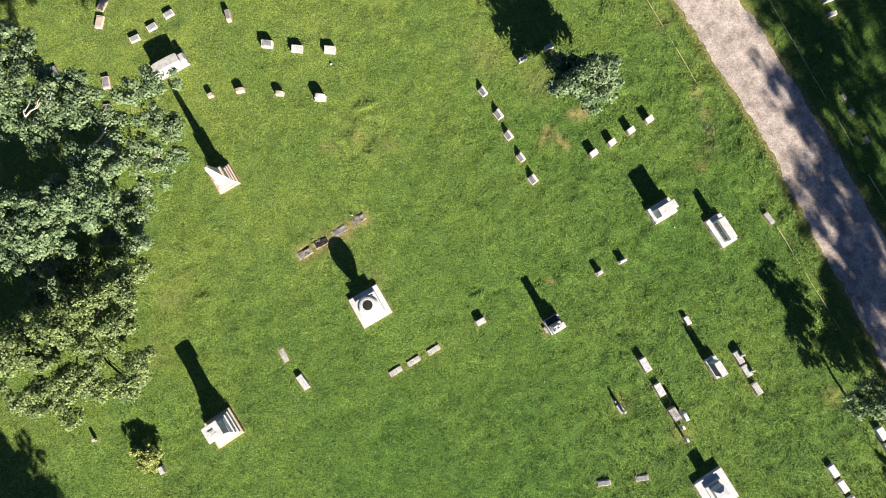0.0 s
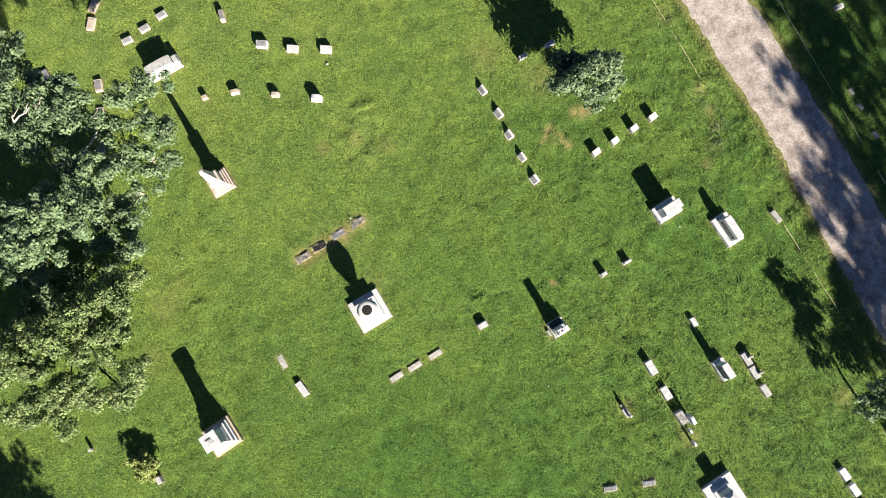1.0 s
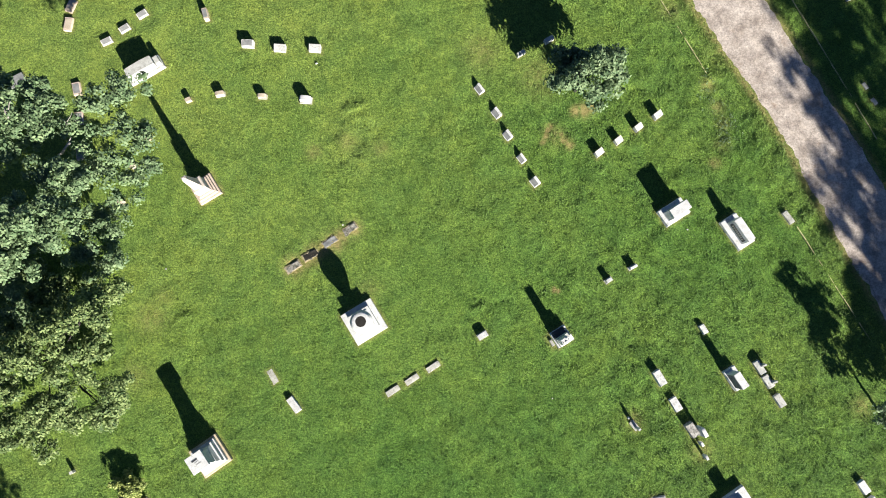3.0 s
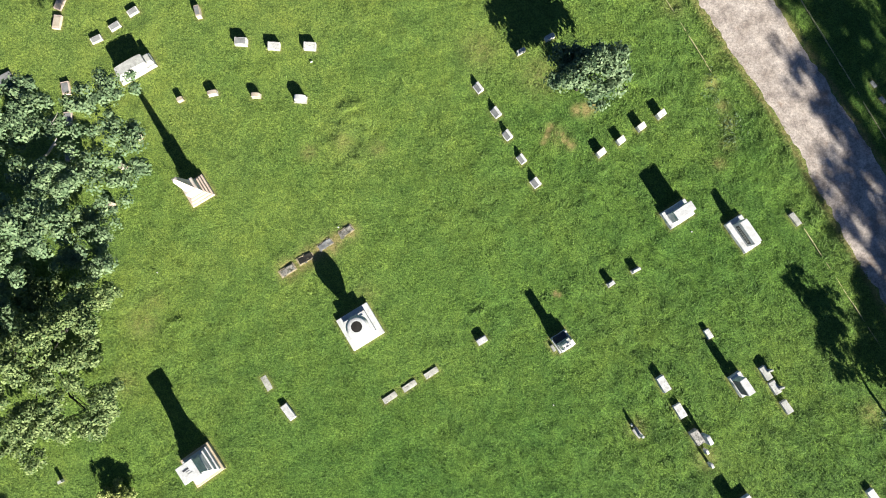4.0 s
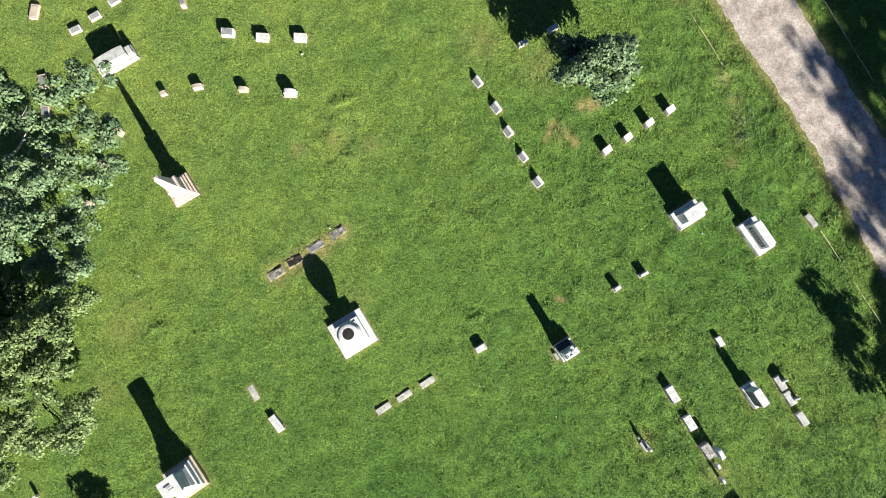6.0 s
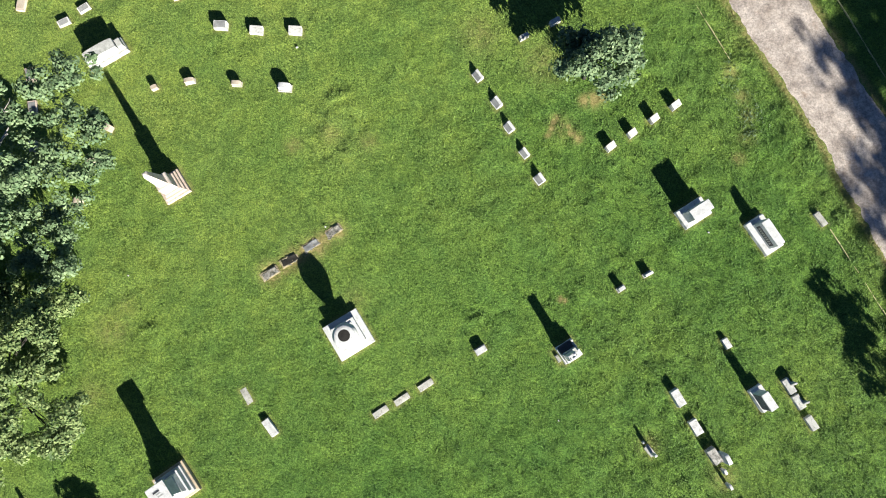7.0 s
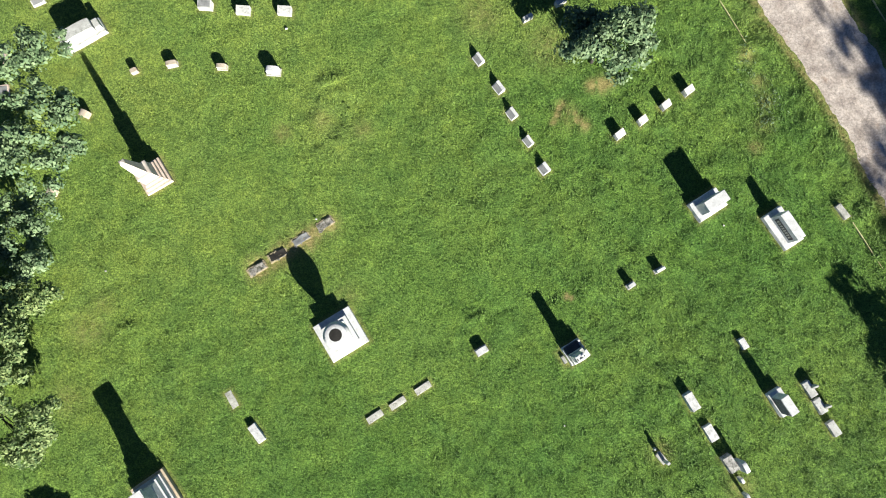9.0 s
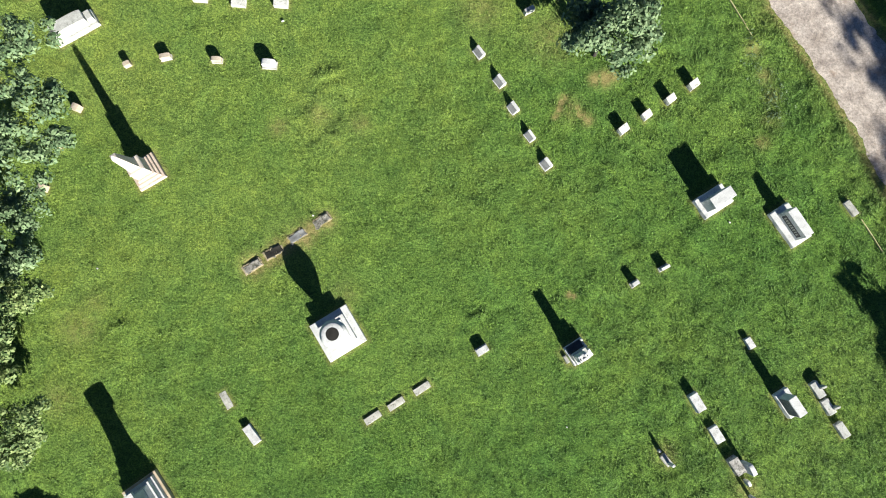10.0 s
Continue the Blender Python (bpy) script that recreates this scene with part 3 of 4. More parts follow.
def column_monument():
    ob = thing("column_monument", 6.69, -1.34, TURN, "weathered column monument with a broken top on a worn base", "monument", "monuments", foot=(0.47, 0.47))
    bm = bmesh.new()
    block(bm, 0, 0, -0.05, 0.94, 0.92, 0.19, (0.97, 0.97), 0.03)
    hew(bm, 3)
    part("foundation", bm, MARBLE, ob, wear=0.02)
    # Slate-dark plinth: the shade behind the shaft is put into its colour.
    bm = bmesh.new()
    block(bm, -0.02, 0.14, 0.14, 0.70, 0.62, 0.14, (0.95, 0.95), 0.025)
    hew(bm, 2)
    part("plinth", bm, SLATE, ob, "plinth painted dark for the shaft's shade", wear=0.018)
    bm = bmesh.new()
    block(bm, -0.05, -0.06, 0.28, 0.76, 0.30, 0.34, (0.9, 0.88), 0.02)
    hew(bm, 2)
    part("die", bm, WEATHERED, ob, wear=0.018)
    bm = bmesh.new()
    block(bm, -0.13, -0.12, 0.60, 0.46, 0.32, 0.72, (0.92, 0.95), 0.03)
    hew(bm, 3)
    shaft = part("shaft", bm, MARBLE, ob, "white broken shaft", wear=0.022)
    bm = bmesh.new()
    block(bm, 0.04, -0.27, 0.12, 0.84, 0.38, 0.32, (0.95, 0.85), 0.02, slope=(0, 0.06))
    hew(bm, 3)
    part("front_slab", bm, MARBLE, ob, "bright white marble slab", wear=0.03)
    bm = bmesh.new()
    block(bm, -0.42, -0.02, 0.12, 0.08, 0.8, 0.1, (0.8, 0.97), 0.015)
    hew(bm, 3)
    part("side_slab", bm, MARBLE, ob, "bright white marble slab", wear=0.022)
    for cx, cy, w, d, h in ((-0.24, -0.02, 0.15, 0.10, 0.05), (-0.02, -0.06, 0.13, 0.09, 0.07), (-0.12, -0.19, 0.20, 0.09, 0.05), (-0.14, -0.12, 0.09, 0.05, 0.03), (-0.29, -0.13, 0.06, 0.14, 0.03), (0.05, -0.14, 0.06, 0.07, 0.03)):
        bm = bmesh.new()
        block(bm, cx, cy, 1.3, w, d, h, (0.7, 0.7), 0.02)
        hew(bm, 1)
        # Narrow bits are slate-dark, for the dark gaps between the broken edges.
        part("broken_edge", bm, MARBLE if w > 0.1 else SLATE, shaft, "jagged broken edge with its gaps coloured dark", wear=0.022)
    for cx, cy, w, d, h in ((0.40, 0.36, 0.13, 0.15, 0.16), (0.36, 0.20, 0.12, 0.16, 0.10), (0.40, 0.03, 0.13, 0.18, 0.14), (0.35, -0.13, 0.16, 0.16, 0.2)):
        bm = bmesh.new()
        block(bm, cx, cy, 0.13, w, d, h, (0.7, 0.7), 0.025)
        hew(bm, 2)
        part("carved_scroll", bm, MARBLE, ob, wear=0.024)
    ob = thing("fallen_slab", 6.17, -1.62, TURN - 90, "pale broken slab lying beside the column", "slab", foot=(0.35, 0.12))
    bm = bmesh.new()
    block(bm, 0.06, 0, -0.05, 0.4, 0.2, 0.15, (0.9, 0.75), 0.025)
    hew(bm, 2)
    part("slab", bm, PALE, ob, wear=0.012)


def roofed_monument():
    ob = thing("roofed_monument", 15.62, -10.20, TURN, "white marble monument with a narrow shaft on a broad base", "monument", "monuments", foot=(0.92, 0.92))
    bm = bmesh.new()
    block(bm, 0, 0, -0.05, 1.84, 1.84, 0.25, (0.98, 0.98), 0.02)
    part("foundation", bm, MARBLE, ob)
    bm = bmesh.new()
    block(bm, 0, 0, 0.20, 1.06, 1.06, 0.14, (0.92, 0.92), 0.02)
    part("plinth", bm, MARBLE, ob)
    bm = bmesh.new()
    block(bm, 0, 0, 0.34, 0.68, 0.68, 0.50, (0.95, 0.95), 0.015)
    part("shaft", bm, MARBLE, ob)
    bm = bmesh.new()
    block(bm, 0, 0, 0.84, 0.68, 0.68, 0.12, (0.35, 0.35), 0.01)
    part("roof", bm, MARBLE, ob)


shoulder_monument()
column_monument()
roofed_monument()

# ---- smaller stones ----


def bevel_marker(x, y, turn, w, t, h, mat, label, group="", face=None, drop=0.06):
    """A low block whose top falls to its front, with a sunk panel."""
    ob = thing("grave_marker", x, y, turn, label, "grave marker", group, 1.2, (w / 2, t / 2))
    bm = bmesh.new()
    block(bm, 0, 0, -0.05, w, t, h + 0.05, (0.97, 0.95), 0.018, slope=(0, drop))
    hew(bm, 3)
    body = part("body", bm, mat, ob, wear=0.014)
    if face:
        bm = bmesh.new()
        block(bm, 0, 0, h - 0.008, w * 0.8, t * 0.7, 0.022, bevel=0.003, slope=(0, drop * 0.7))
        part("face_panel", bm, face, body, "darker inscription panel", wear=0)
    return ob


def slant_marker(x, y, turn, w, t, h, mat, label, group="", face=None):
    """A wedge: a steep slanted face in front, a narrow ridge at the back."""
    ob = thing("slant_marker", x, y, turn, label, "grave marker", group, 1.5, (w / 2, t / 2))
    bm = bmesh.new()
    block(bm, 0, 0, -0.05, w, t, h + 0.05, (0.97, 0.26), 0.012, shift=(0, t * 0.36))
    hew(bm, 2)
    body = part("body", bm, mat, ob, wear=0.01)
    # The slanted face gets a darker grey than the body and ridge.
    if face:
        bm = bmesh.new()
        rise = math.atan2(h, t * 0.72)
        block(bm, 0, 0, 0, w * 0.84, math.hypot(h, t * 0.72) * 0.7, 0.014, bevel=0.003)
        bm.transform(Matrix.Translation((0, -t * 0.13, h * 0.5)) @ Matrix.Rotation(rise, 4, "X"))
        part("face_panel", bm, face, body, "slanted inscription face in a darker grey", wear=0)
    return ob


def head_tablet(x, y, turn, w, t, h, rise, mat, label, group="", base=None):
    """An upright headstone with a curved head, on a base stone where it has one."""
    ob = thing("headstone", x, y, turn, label, "headstone", group, 2.0, (w / 2, t / 2))
    z = 0.0
    if base:
        bm = bmesh.new()
        block(bm, 0, 0, -0.05, base[0], base[1], base[2] + 0.05, (0.97, 0.95), 0.015)
        part("base", bm, PALE, ob, wear=0.008)
        z = base[2]
    bm = bmesh.new()
    tablet(bm, w, t, h - z + (0.05 if not z else 0), rise, z if z else -0.05)
    part("tablet", bm, mat, ob, wear=0.005)
    return ob


def flush_marker(x, y, turn, w, t, mat, label, group="", h=0.03):
    ob = thing("flush_marker", x, y, turn, label, "grave marker", group, 0.4, (w / 2, t / 2))
    bm = bmesh.new()
    block(bm, 0, 0, -0.06, w, t, h + 0.06, (0.98, 0.98), 0.012)
    hew(bm, 3)
    part("slab", bm, mat, ob, wear=0.022)
    return ob


def sunken_slab(x, y, turn, face):
    """A worn slab sunk in the turf: a cracked face inside a crumbling tan rim."""
    ob = thing("sunken_slab", x, y, turn, "sunken mossy slab with a crumbling tan rim", "grave marker", "row of sunken slabs", 0.8, (0.37, 0.15))
    g = random.Random(int(x * 100))
    bm = bmesh.new()
    block(bm, 0, 0, -0.1, 0.92, 0.44, 0.068, (0.98, 0.96), 0.012)
    hew(bm, 6)
    rough_up(bm, 0.022, 6.0)
    rim = part("rim", bm, RIM, ob, wear=0.012)
    bm = bmesh.new()
    block(bm, 0, 0, -0.07, 0.80, 0.34, 0.072, (0.95, 0.92), 0.012, slope=(0.012, 0.01))
    hew(bm, 6)
    rough_up(bm, 0.018, 5.0)
    part("face", bm, face, rim, "cracked grey face of the slab", wear=0.018)
    for k in range(5):
        bm = bmesh.new()
        side = 0.19 * (-1) ** k if k < 4 else g.uniform(-0.1, 0.1)
        block(bm, 0, 0, -0.06, g.uniform(0.10, 0.2), g.uniform(0.04, 0.09), 0.052, (0.7, 0.7), 0.015)
        hew(bm, 1)
        bm.transform(pose(g.uniform(-0.4, 0.4), side, 0, 0, 0, g.uniform(-60, 60)))
        part("fragment", bm, (RIM, MOSSY)[k % 2], rim, "crumbled piece of stone", wear=0.02)


# a row of five slant markers
for x, y, w, t, h in ((2.44, 12.2, 0.54, 0.36, 0.24), (3.37, 10.82, 0.55, 0.40, 0.26), (3.97, 9.57, 0.52, 0.40, 0.25), (4.72, 8.27, 0.5, 0.34, 0.25), (5.44, 6.98, 0.5, 0.42, 0.26)):
    slant_marker(x, y, -54, w, t, h, MARBLE, "grey slant-faced marker with a white ridge", "row of slant markers", GREY)
# a row of four low headstones
for x, y, w, h in ((8.98, 8.62, 0.50, 0.31), (10.07, 9.30, 0.46, 0.29), (11.19, 10.06, 0.47, 0.3), (12.29, 10.76, 0.50, 0.32)):
    bevel_marker(x, y, 38, w, 0.33, h, WEATHERED, "low upright white marble headstone", "row of four headstones", drop=0.1)
# three bevelled blocks and the curved row below them
for x, y, h, panel in ((-10.34, 14.68, 0.27, GREY), (-8.57, 14.44, 0.25, None), (-6.65, 14.46, 0.24, None)):
    bevel_marker(x, y, -3, 0.66, 0.4, h, WEATHERED, "low white marble grave marker with a sloping top", "row of three markers", panel)
head_tablet(-13.45, 11.44, 28, 0.32, 0.2, 0.26, 0.04, BUFF, "small tan upright headstone", "curved row of headstones")
head_tablet(-11.75, 11.8, 12, 0.48, 0.2, 0.3, 0.05, BUFF, "low buff headstone with rounded shoulders", "curved row of headstones", (0.52, 0.26, 0.06))
head_tablet(-9.45, 11.69, -2, 0.46, 0.2, 0.3, 0.06, BUFF, "low buff headstone with a rounded head", "curved row of headstones", (0.5, 0.26, 0.06))
head_tablet(-7.07, 11.5, -4, 0.6, 0.26, 0.46, 0.1, MARBLE, "white marble headstone with a rounded head", "curved row of headstones", (0.68, 0.38, 0.08))
for x, y, turn in ((-15.55, 9.38, -22), (-16.25, 7.75, -28), (-16.75, 5.74, -18)):
    head_tablet(x, y, turn, 0.36, 0.3, 0.32, 0.05, BUFF, "small buff headstone beside the oak", "curved row of headstones")
# bevelled markers in the far corner
for x, y, turn in ((-18.1, 14.78, 28), (-17.17, 15.53, 34), (-16.25, 16.37, 34)):
    bevel_marker(x, y, turn, 0.60, 0.32, 0.12, WEATHERED, "white marker with a dark grey panel", "corner markers", GREY, 0.08)
for x, y, turn, w, t in ((-20.26, 15.76, -6, 0.44, 0.8), (-20.2, 16.85, -20, 0.42, 0.78), (-19.55, 12.06, 12, 0.42, 0.74), (-19.3, 10.4, 8, 0.42, 0.72), (-19.1, 8.4, 7, 0.42, 0.7)):
    bevel_marker(x, y, turn, w, t, 0.1, ROSY, "flat buff-rimmed marker with a brownish panel", "rimmed markers", BUFF if y > 15 else GREY, 0.02)
bevel_marker(-12.73, 16.35, 16, 0.28, 0.66, 0.3, BUFF, "narrow pale marker with a grey panel", "", GREY, 0.03)
bevel_marker(-22.8, 12.5, 30, 0.9, 0.6, 0.12, GREY, "grey slab lying in the tree's shade", "", None, 0.02)
# the sunken row by the urn
for x, y, turn, face in ((-7.54, 2.34, 33, MOSSY), (-6.63, 2.98, 31, HOLLOW), (-5.62, 3.69, 35, GREY), (-4.57, 4.38, 36, MOSSY)):
    sunken_slab(x, y, turn, face)
flush_marker(-8.43, -3.4, 31, 0.32, 0.78, PALE, "flat worn pale marker flush with the grass", h=0.008)
bevel_marker(-7.27, -4.83, -52, 0.88, 0.38, 0.13, SPECKLED, "low white marble marker lying on the lawn", drop=0.0)
for x, y in ((-2.17, -4.15), (-1.18, -3.57), (-0.07, -2.92)):
    bevel_marker(x, y, 33, 0.78, 0.31, 0.012, PALE, "low grey-white marker with a sloping top", "row of three low markers", drop=0.03)
head_tablet(2.53, -1.28, 31, 0.52, 0.26, 0.25, 0.06, MARBLE, "small rounded pale headstone", "", (0.58, 0.36, 0.06))
head_tablet(9.30, 1.63, 33, 0.34, 0.17, 0.32, 0.05, MARBLE, "thin upright white headstone", "pair of thin headstones", (0.46, 0.26, 0.05))
head_tablet(10.61, 2.34, 29, 0.42, 0.13, 0.33, 0.0, MARBLE, "thin upright white headstone", "pair of thin headstones", (0.52, 0.22, 0.05))
bevel_marker(19.26, 5.07, -55, 0.77, 0.32, 0.12, PALE, "pale stone marker on the lane's edging", drop=0.0)
# the row beside the column monument
for x, y, w, t, h in ((11.79, -3.49, 0.84, 0.42, 0.32), (12.61, -4.85, 0.76, 0.42, 0.2), (14.29, -0.96, 0.52, 0.3, 0.15)):
    bevel_marker(x, y, -60, w, t, h, SPECKLED, "thick low white marble headstone with grey stains", "row of block headstones", drop=0.0)
bevel_marker(13.39, -6.15, -57, 0.76, 0.44, 0.3, BROKEN, "rough mottled stone marker with broken edges", "row of block headstones", None, 0.05)
head_tablet(13.80, -6.2, -62, 0.5, 0.2, 0.72, 0.05, MARBLE, "tall white marble tablet beside a rough marker")
for x, y, h in ((13.84, -6.86, 0.3), (14.03, -7.52, 0.4)):
    head_tablet(x, y, -62, 0.26, 0.13, h, 0.03, MARBLE, "small white marble footstone beside a tablet", "footstones")
flush_marker(10.42, -5.94, -50, 0.56, 0.28, PALE, "pale flat footing of a thin marker", "", 0.06)
head_tablet(10.52, -6.07, 35, 0.14, 0.1, 0.62, 0.03, MARBLE, "slender white stone post on a footing")
head_tablet(10.12, -5.55, 35, 0.12, 0.09, 0.16, 0.02, WEATHERED, "short white stone stub")
for x, y, w, h in ((17.15, -2.97, 0.76, 0.18), (17.57, -3.7, 0.72, 0.18), (18.14, -4.68, 0.71, 0.16)):
    bevel_marker(x, y, -58, w, 0.36, h, WEATHERED, "weathered pale stone marker beside others", "row of pale markers", drop=0.03)
for x, y in ((17.32, -2.84), (17.86, -3.72)):
    head_tablet(x, y, 20, 0.3, 0.08, 0.34, 0.05, WEATHERED, "thin white tablet set beside a marker", "thin tablets")
for x, y in ((9.46, -9.95), (11.56, -9.65)):
    bevel_marker(x, y, 8, 0.74, 0.32, 0.03, PALE, "flat pale marker with a grey face in the lawn", "pair of flush markers", GREY, 0.0)
for x, y in ((22.24, -9.08), (22.74, -9.89), (23.3, -10.75)):
    bevel_marker(x, y, -57, 0.7, 0.4, 0.2, MARBLE, "low white marble headstone in a row", "row of white blocks", drop=0.0)
for x, y in ((25.06, -6.99), (25.5, -7.85)):
    bevel_marker(x, y, -60, 0.74, 0.44, 0.26, MARBLE, "low white marble headstone under a sapling", "blocks under the sapling", drop=0.0)
head_tablet(4.78, 14.25, 30, 0.5, 0.2, 0.3, 0.05, WEATHERED, "white headstone in the sapling's shade", "shaded headstones")
head_tablet(6.36, 15.06, 30, 0.56, 0.24, 0.3, 0.05, WEATHERED, "pale headstone in the sapling's shade", "shaded headstones")
head_tablet(-18.33, -8.12, 30, 0.18, 0.14, 0.3, 0.03, WEATHERED, "small white footstone post")
bevel_marker(-14.62, -9.64, -60, 0.42, 0.26, 0.22, WEATHERED, "small white marble marker by a shrub", drop=0.0)
bevel_marker(23.5, 18.8, 20, 0.7, 0.4, 0.3, WEATHERED, "pale headstone in deep tree shade", drop=0.02)
bevel_marker(23.7, 17.8, 20, 0.5, 0.26, 0.2, WEATHERED, "small pale marker in deep tree shade", drop=0.02)

for x, y in ((24.15, 12.58), (24.6, 11.68), (25.41, 9.99)):
    bevel_marker(x, y, -55, 0.42, 0.2, 0.06, PALE, "small pale marker beyond the lane's edging", "markers across the lane", drop=0.02)

# ---- trees ----


def limb(bm, a, b, r0, r1, seg=7, bend=0.12):
    """A tapered, slightly crooked limb from a to b."""
    a, b = Vector(a), Vector(b)
    n = max(3, int((b - a).length / 0.5))
    axis = (b - a).normalized()
    side = axis.orthogonal().normalized()
    other = axis.cross(side)
    rings = []
    for i in range(n + 1):
        f = i / n
        c = a.lerp(b, f) + noise.noise_vector(a * 3 + axis * f * 2.3) * bend * (b - a).length * math.sin(math.pi * f)
        r = r0 + (r1 - r0) * f
        rings.append([bm.verts.new(c + (side * math.cos(2 * math.pi * k / seg) + other * math.sin(2 * math.pi * k / seg)) * r) for k in range(seg)])
    for p, q in zip(rings, rings[1:]):
        for k in range(seg):
            j = (k + 1) % seg
            bm.faces.new((p[k], p[j], q[j], q[k])).smooth = True
    bm.faces.new(rings[0][::-1])
    bm.faces.new(rings[-1])


def leaves(centres, per, spread, size, seed):
    """Folded leaves over the domes of clumps round the centres, as an array of quads' corners."""
    g = np.random.default_rng(seed)
    n = len(centres) * per
    d = g.normal(0, 1, (n, 3)) + np.array([0, 0, 0.5])
    d /= np.linalg.norm(d, axis=1)[:, None]
    girth = np.repeat(spread * g.uniform(0.6, 1.35, len(centres)), per)[:, None]
    c = np.repeat(centres, per, 0) + d * girth * g.uniform(0.55, 1.15, (n, 1)) * np.array([1, 1, 0.7])
    up = d + g.normal(0, 0.38, (n, 3)) + np.array([0, 0, 0.35])
    up /= np.linalg.norm(up, axis=1)[:, None]
    a = g.normal(0, 1, (n, 3))
    a -= up * (a * up).sum(1)[:, None]
    a /= np.linalg.norm(a, axis=1)[:, None]
    b = np.cross(up, a)
    s = size * g.uniform(0.6, 1.35, n)[:, None]
    return np.stack([c - a * s * 0.5, c + b * s * 0.3 + up * s * 0.08, c + a * s * 0.5, c - b * s * 0.3 + up * s * 0.08], 1).reshape(-1, 3)


def clumps(lobes, density, seed):
    """Places of leaf clumps over the shells of lobes (x, y, z, rx, ry, rz)."""
    g = np.random.default_rng(seed)
    out = []
    for x, y, z, rx, ry, rz, *thin in lobes:
        n = max(6, int(density * (thin[0] if thin else 1.0) * (rx * ry + (rx + ry) * rz)))
        d = g.normal(0, 1, (n, 3))
        d /= np.linalg.norm(d, axis=1)[:, None]
        d[:, 2] = np.where(d[:, 2] < -0.35, -d[:, 2], d[:, 2])
        r = g.uniform(0.62, 1.06, (n, 1)) * (1 + 0.18 * np.sin(d[:, :1] * 5 + x) * np.cos(d[:, 1:2] * 6 + y))
        out.append(np.array([x, y, z]) + d * r * np.array([rx, ry, rz]))
    return np.concatenate(out)


def tree(name, base, trunk_h, trunk_r, lobes, material, label, category, seed, density=9.0, per=55, spread=0.3, size=0.15, group="", twigs=0.2, bark=BARK, least_limb=0.0):
    """A tapered trunk, limbs to each lobe, and a crown of many small leaves."""
    ob = new(name)
    ob.matrix_basis = pose(base[0], base[1], 0)
    tagged(ob, label, category, group)
    g = random.Random(seed)
    local = [(x - base[0], y - base[1], *rest) for x, y, *rest in lobes]
    bm = bmesh.new()
    fork = Vector((g.uniform(-0.1, 0.1) * trunk_h, g.uniform(-0.1, 0.1) * trunk_h, trunk_h))
    limb(bm, (0, 0, -0.15), fork, trunk_r * 1.25, trunk_r * 0.75, 10, 0.06)
    part("trunk", bm, bark, ob, wear=0.01)
    where = clumps(local, density, seed)
    stout = [q for q in local if q[3] >= least_limb]
    for x, y, z, rx, ry, rz, *_ in stout[:: 1 if len(stout) < 40 else 12]:
        bm = bmesh.new()
        end = Vector((x, y, z - rz * 0.3))
        limb(bm, fork - Vector((0, 0, 0.1)), end, min(0.05, trunk_r * 0.2), min(0.025, trunk_r * 0.07), 6, 0.09)
        near = where[np.linalg.norm((where - np.array([x, y, z])) / np.array([rx, ry, rz]), axis=1) < 1.15]
        for q in near[: max(3, int(len(near) * twigs))]:
            limb(bm, fork.lerp(end, g.uniform(0.5, 1.0)), Vector(q), min(0.022, trunk_r * 0.12), 0.008, 4, 0.2)
        part("limb", bm, bark, ob, wear=0)
    quick_mesh("crown", leaves(where, per, spread, size, seed + 1), 4, material, ob)
    return ob


# the oak: boughs of leafy lobes (x, y, z, radius) with gaps between them
NORTH_BOUGH = [(-20.5, 11.2, 6.3, 1.09), (-19.4, 9.4, 6.6, 1.18), (-17.8, 8.7, 6.8, 1.17), (-17.4, 7.8, 6.5, 1.03), (-18.5, 7.0, 6.7, 0.97), (-20.4, 7.7, 6.3, 1.14), (-17.0, 9.3, 6.6, 0.67), (-21.5, 9.2, 6.8, 1.53)]
SOUTH_BOUGH = [(-18.5, 2.7, 7.3, 1.38), (-16.7, 3.5, 7.5, 1.19), (-15.7, 3.1, 7.4, 1.00), (-17.2, 2.2, 7.2, 1.13), (-18.9, 1.6, 7.4, 1.25), (-20.6, 2.6, 7.2, 1.76), (-15.6, 4.0, 7.3, 0.70)]
BRIDGE_BOUGH = [(-16.7, 5.8, 7.0, 0.61), (-15.7, 5.6, 7.1, 0.86), (-15.1, 5.1, 6.9, 0.76), (-18.3, 4.2, 6.2, 0.6)]
EAST_BOUGH = [(-14.38, 9.46, 6.67, 0.79), (-13.09, 9.74, 6.73, 0.8), (-14.04, 8.58, 6.53, 0.79), (-14.97, 8.61, 6.53, 0.52), (-13.6, 7.64, 6.38, 0.83), (-12.97, 7.58, 6.36, 0.52), (-15.36, 7.58, 6.35, 0.87), (-13.99, 6.22, 6.14, 1.01), (-12.68, 6.29, 6.15, 0.46), (-14.69, 6.04, 6.11, 0.71), (-13.45, 5.25, 6.0, 0.8)]
# The last four low lobes are unseen, added to shade the crown's gap.
LOW_BOUGH = [(-16.0, 4.5, 2.2, 0.89), (-16.5, 3.4, 2.5, 1.12), (-15.4, 2.2, 2.8, 0.76), (-17.1, 2.4, 2.4, 1.01), (-17.4, 4.9, 2.6, 0.65), (-22.1, 2.8, 2.3, 1.1), (-21.1, 1.5, 2.3, 1.1), (-20.2, 0.5, 2.3, 1.0), (-22.6, 4.2, 1.6, 0.9)]
FAR_BOUGH = [(-21.8, 3.4, 6.6, 1.9), (-22.8, 7.2, 6.4, 1.8), (-21.2, 10.2, 6.4, 1.5), (-20.6, 3.2, 2.6, 1.5), (-18.4, 6.3, 2.2, 1.2)]
oak_lobes = []
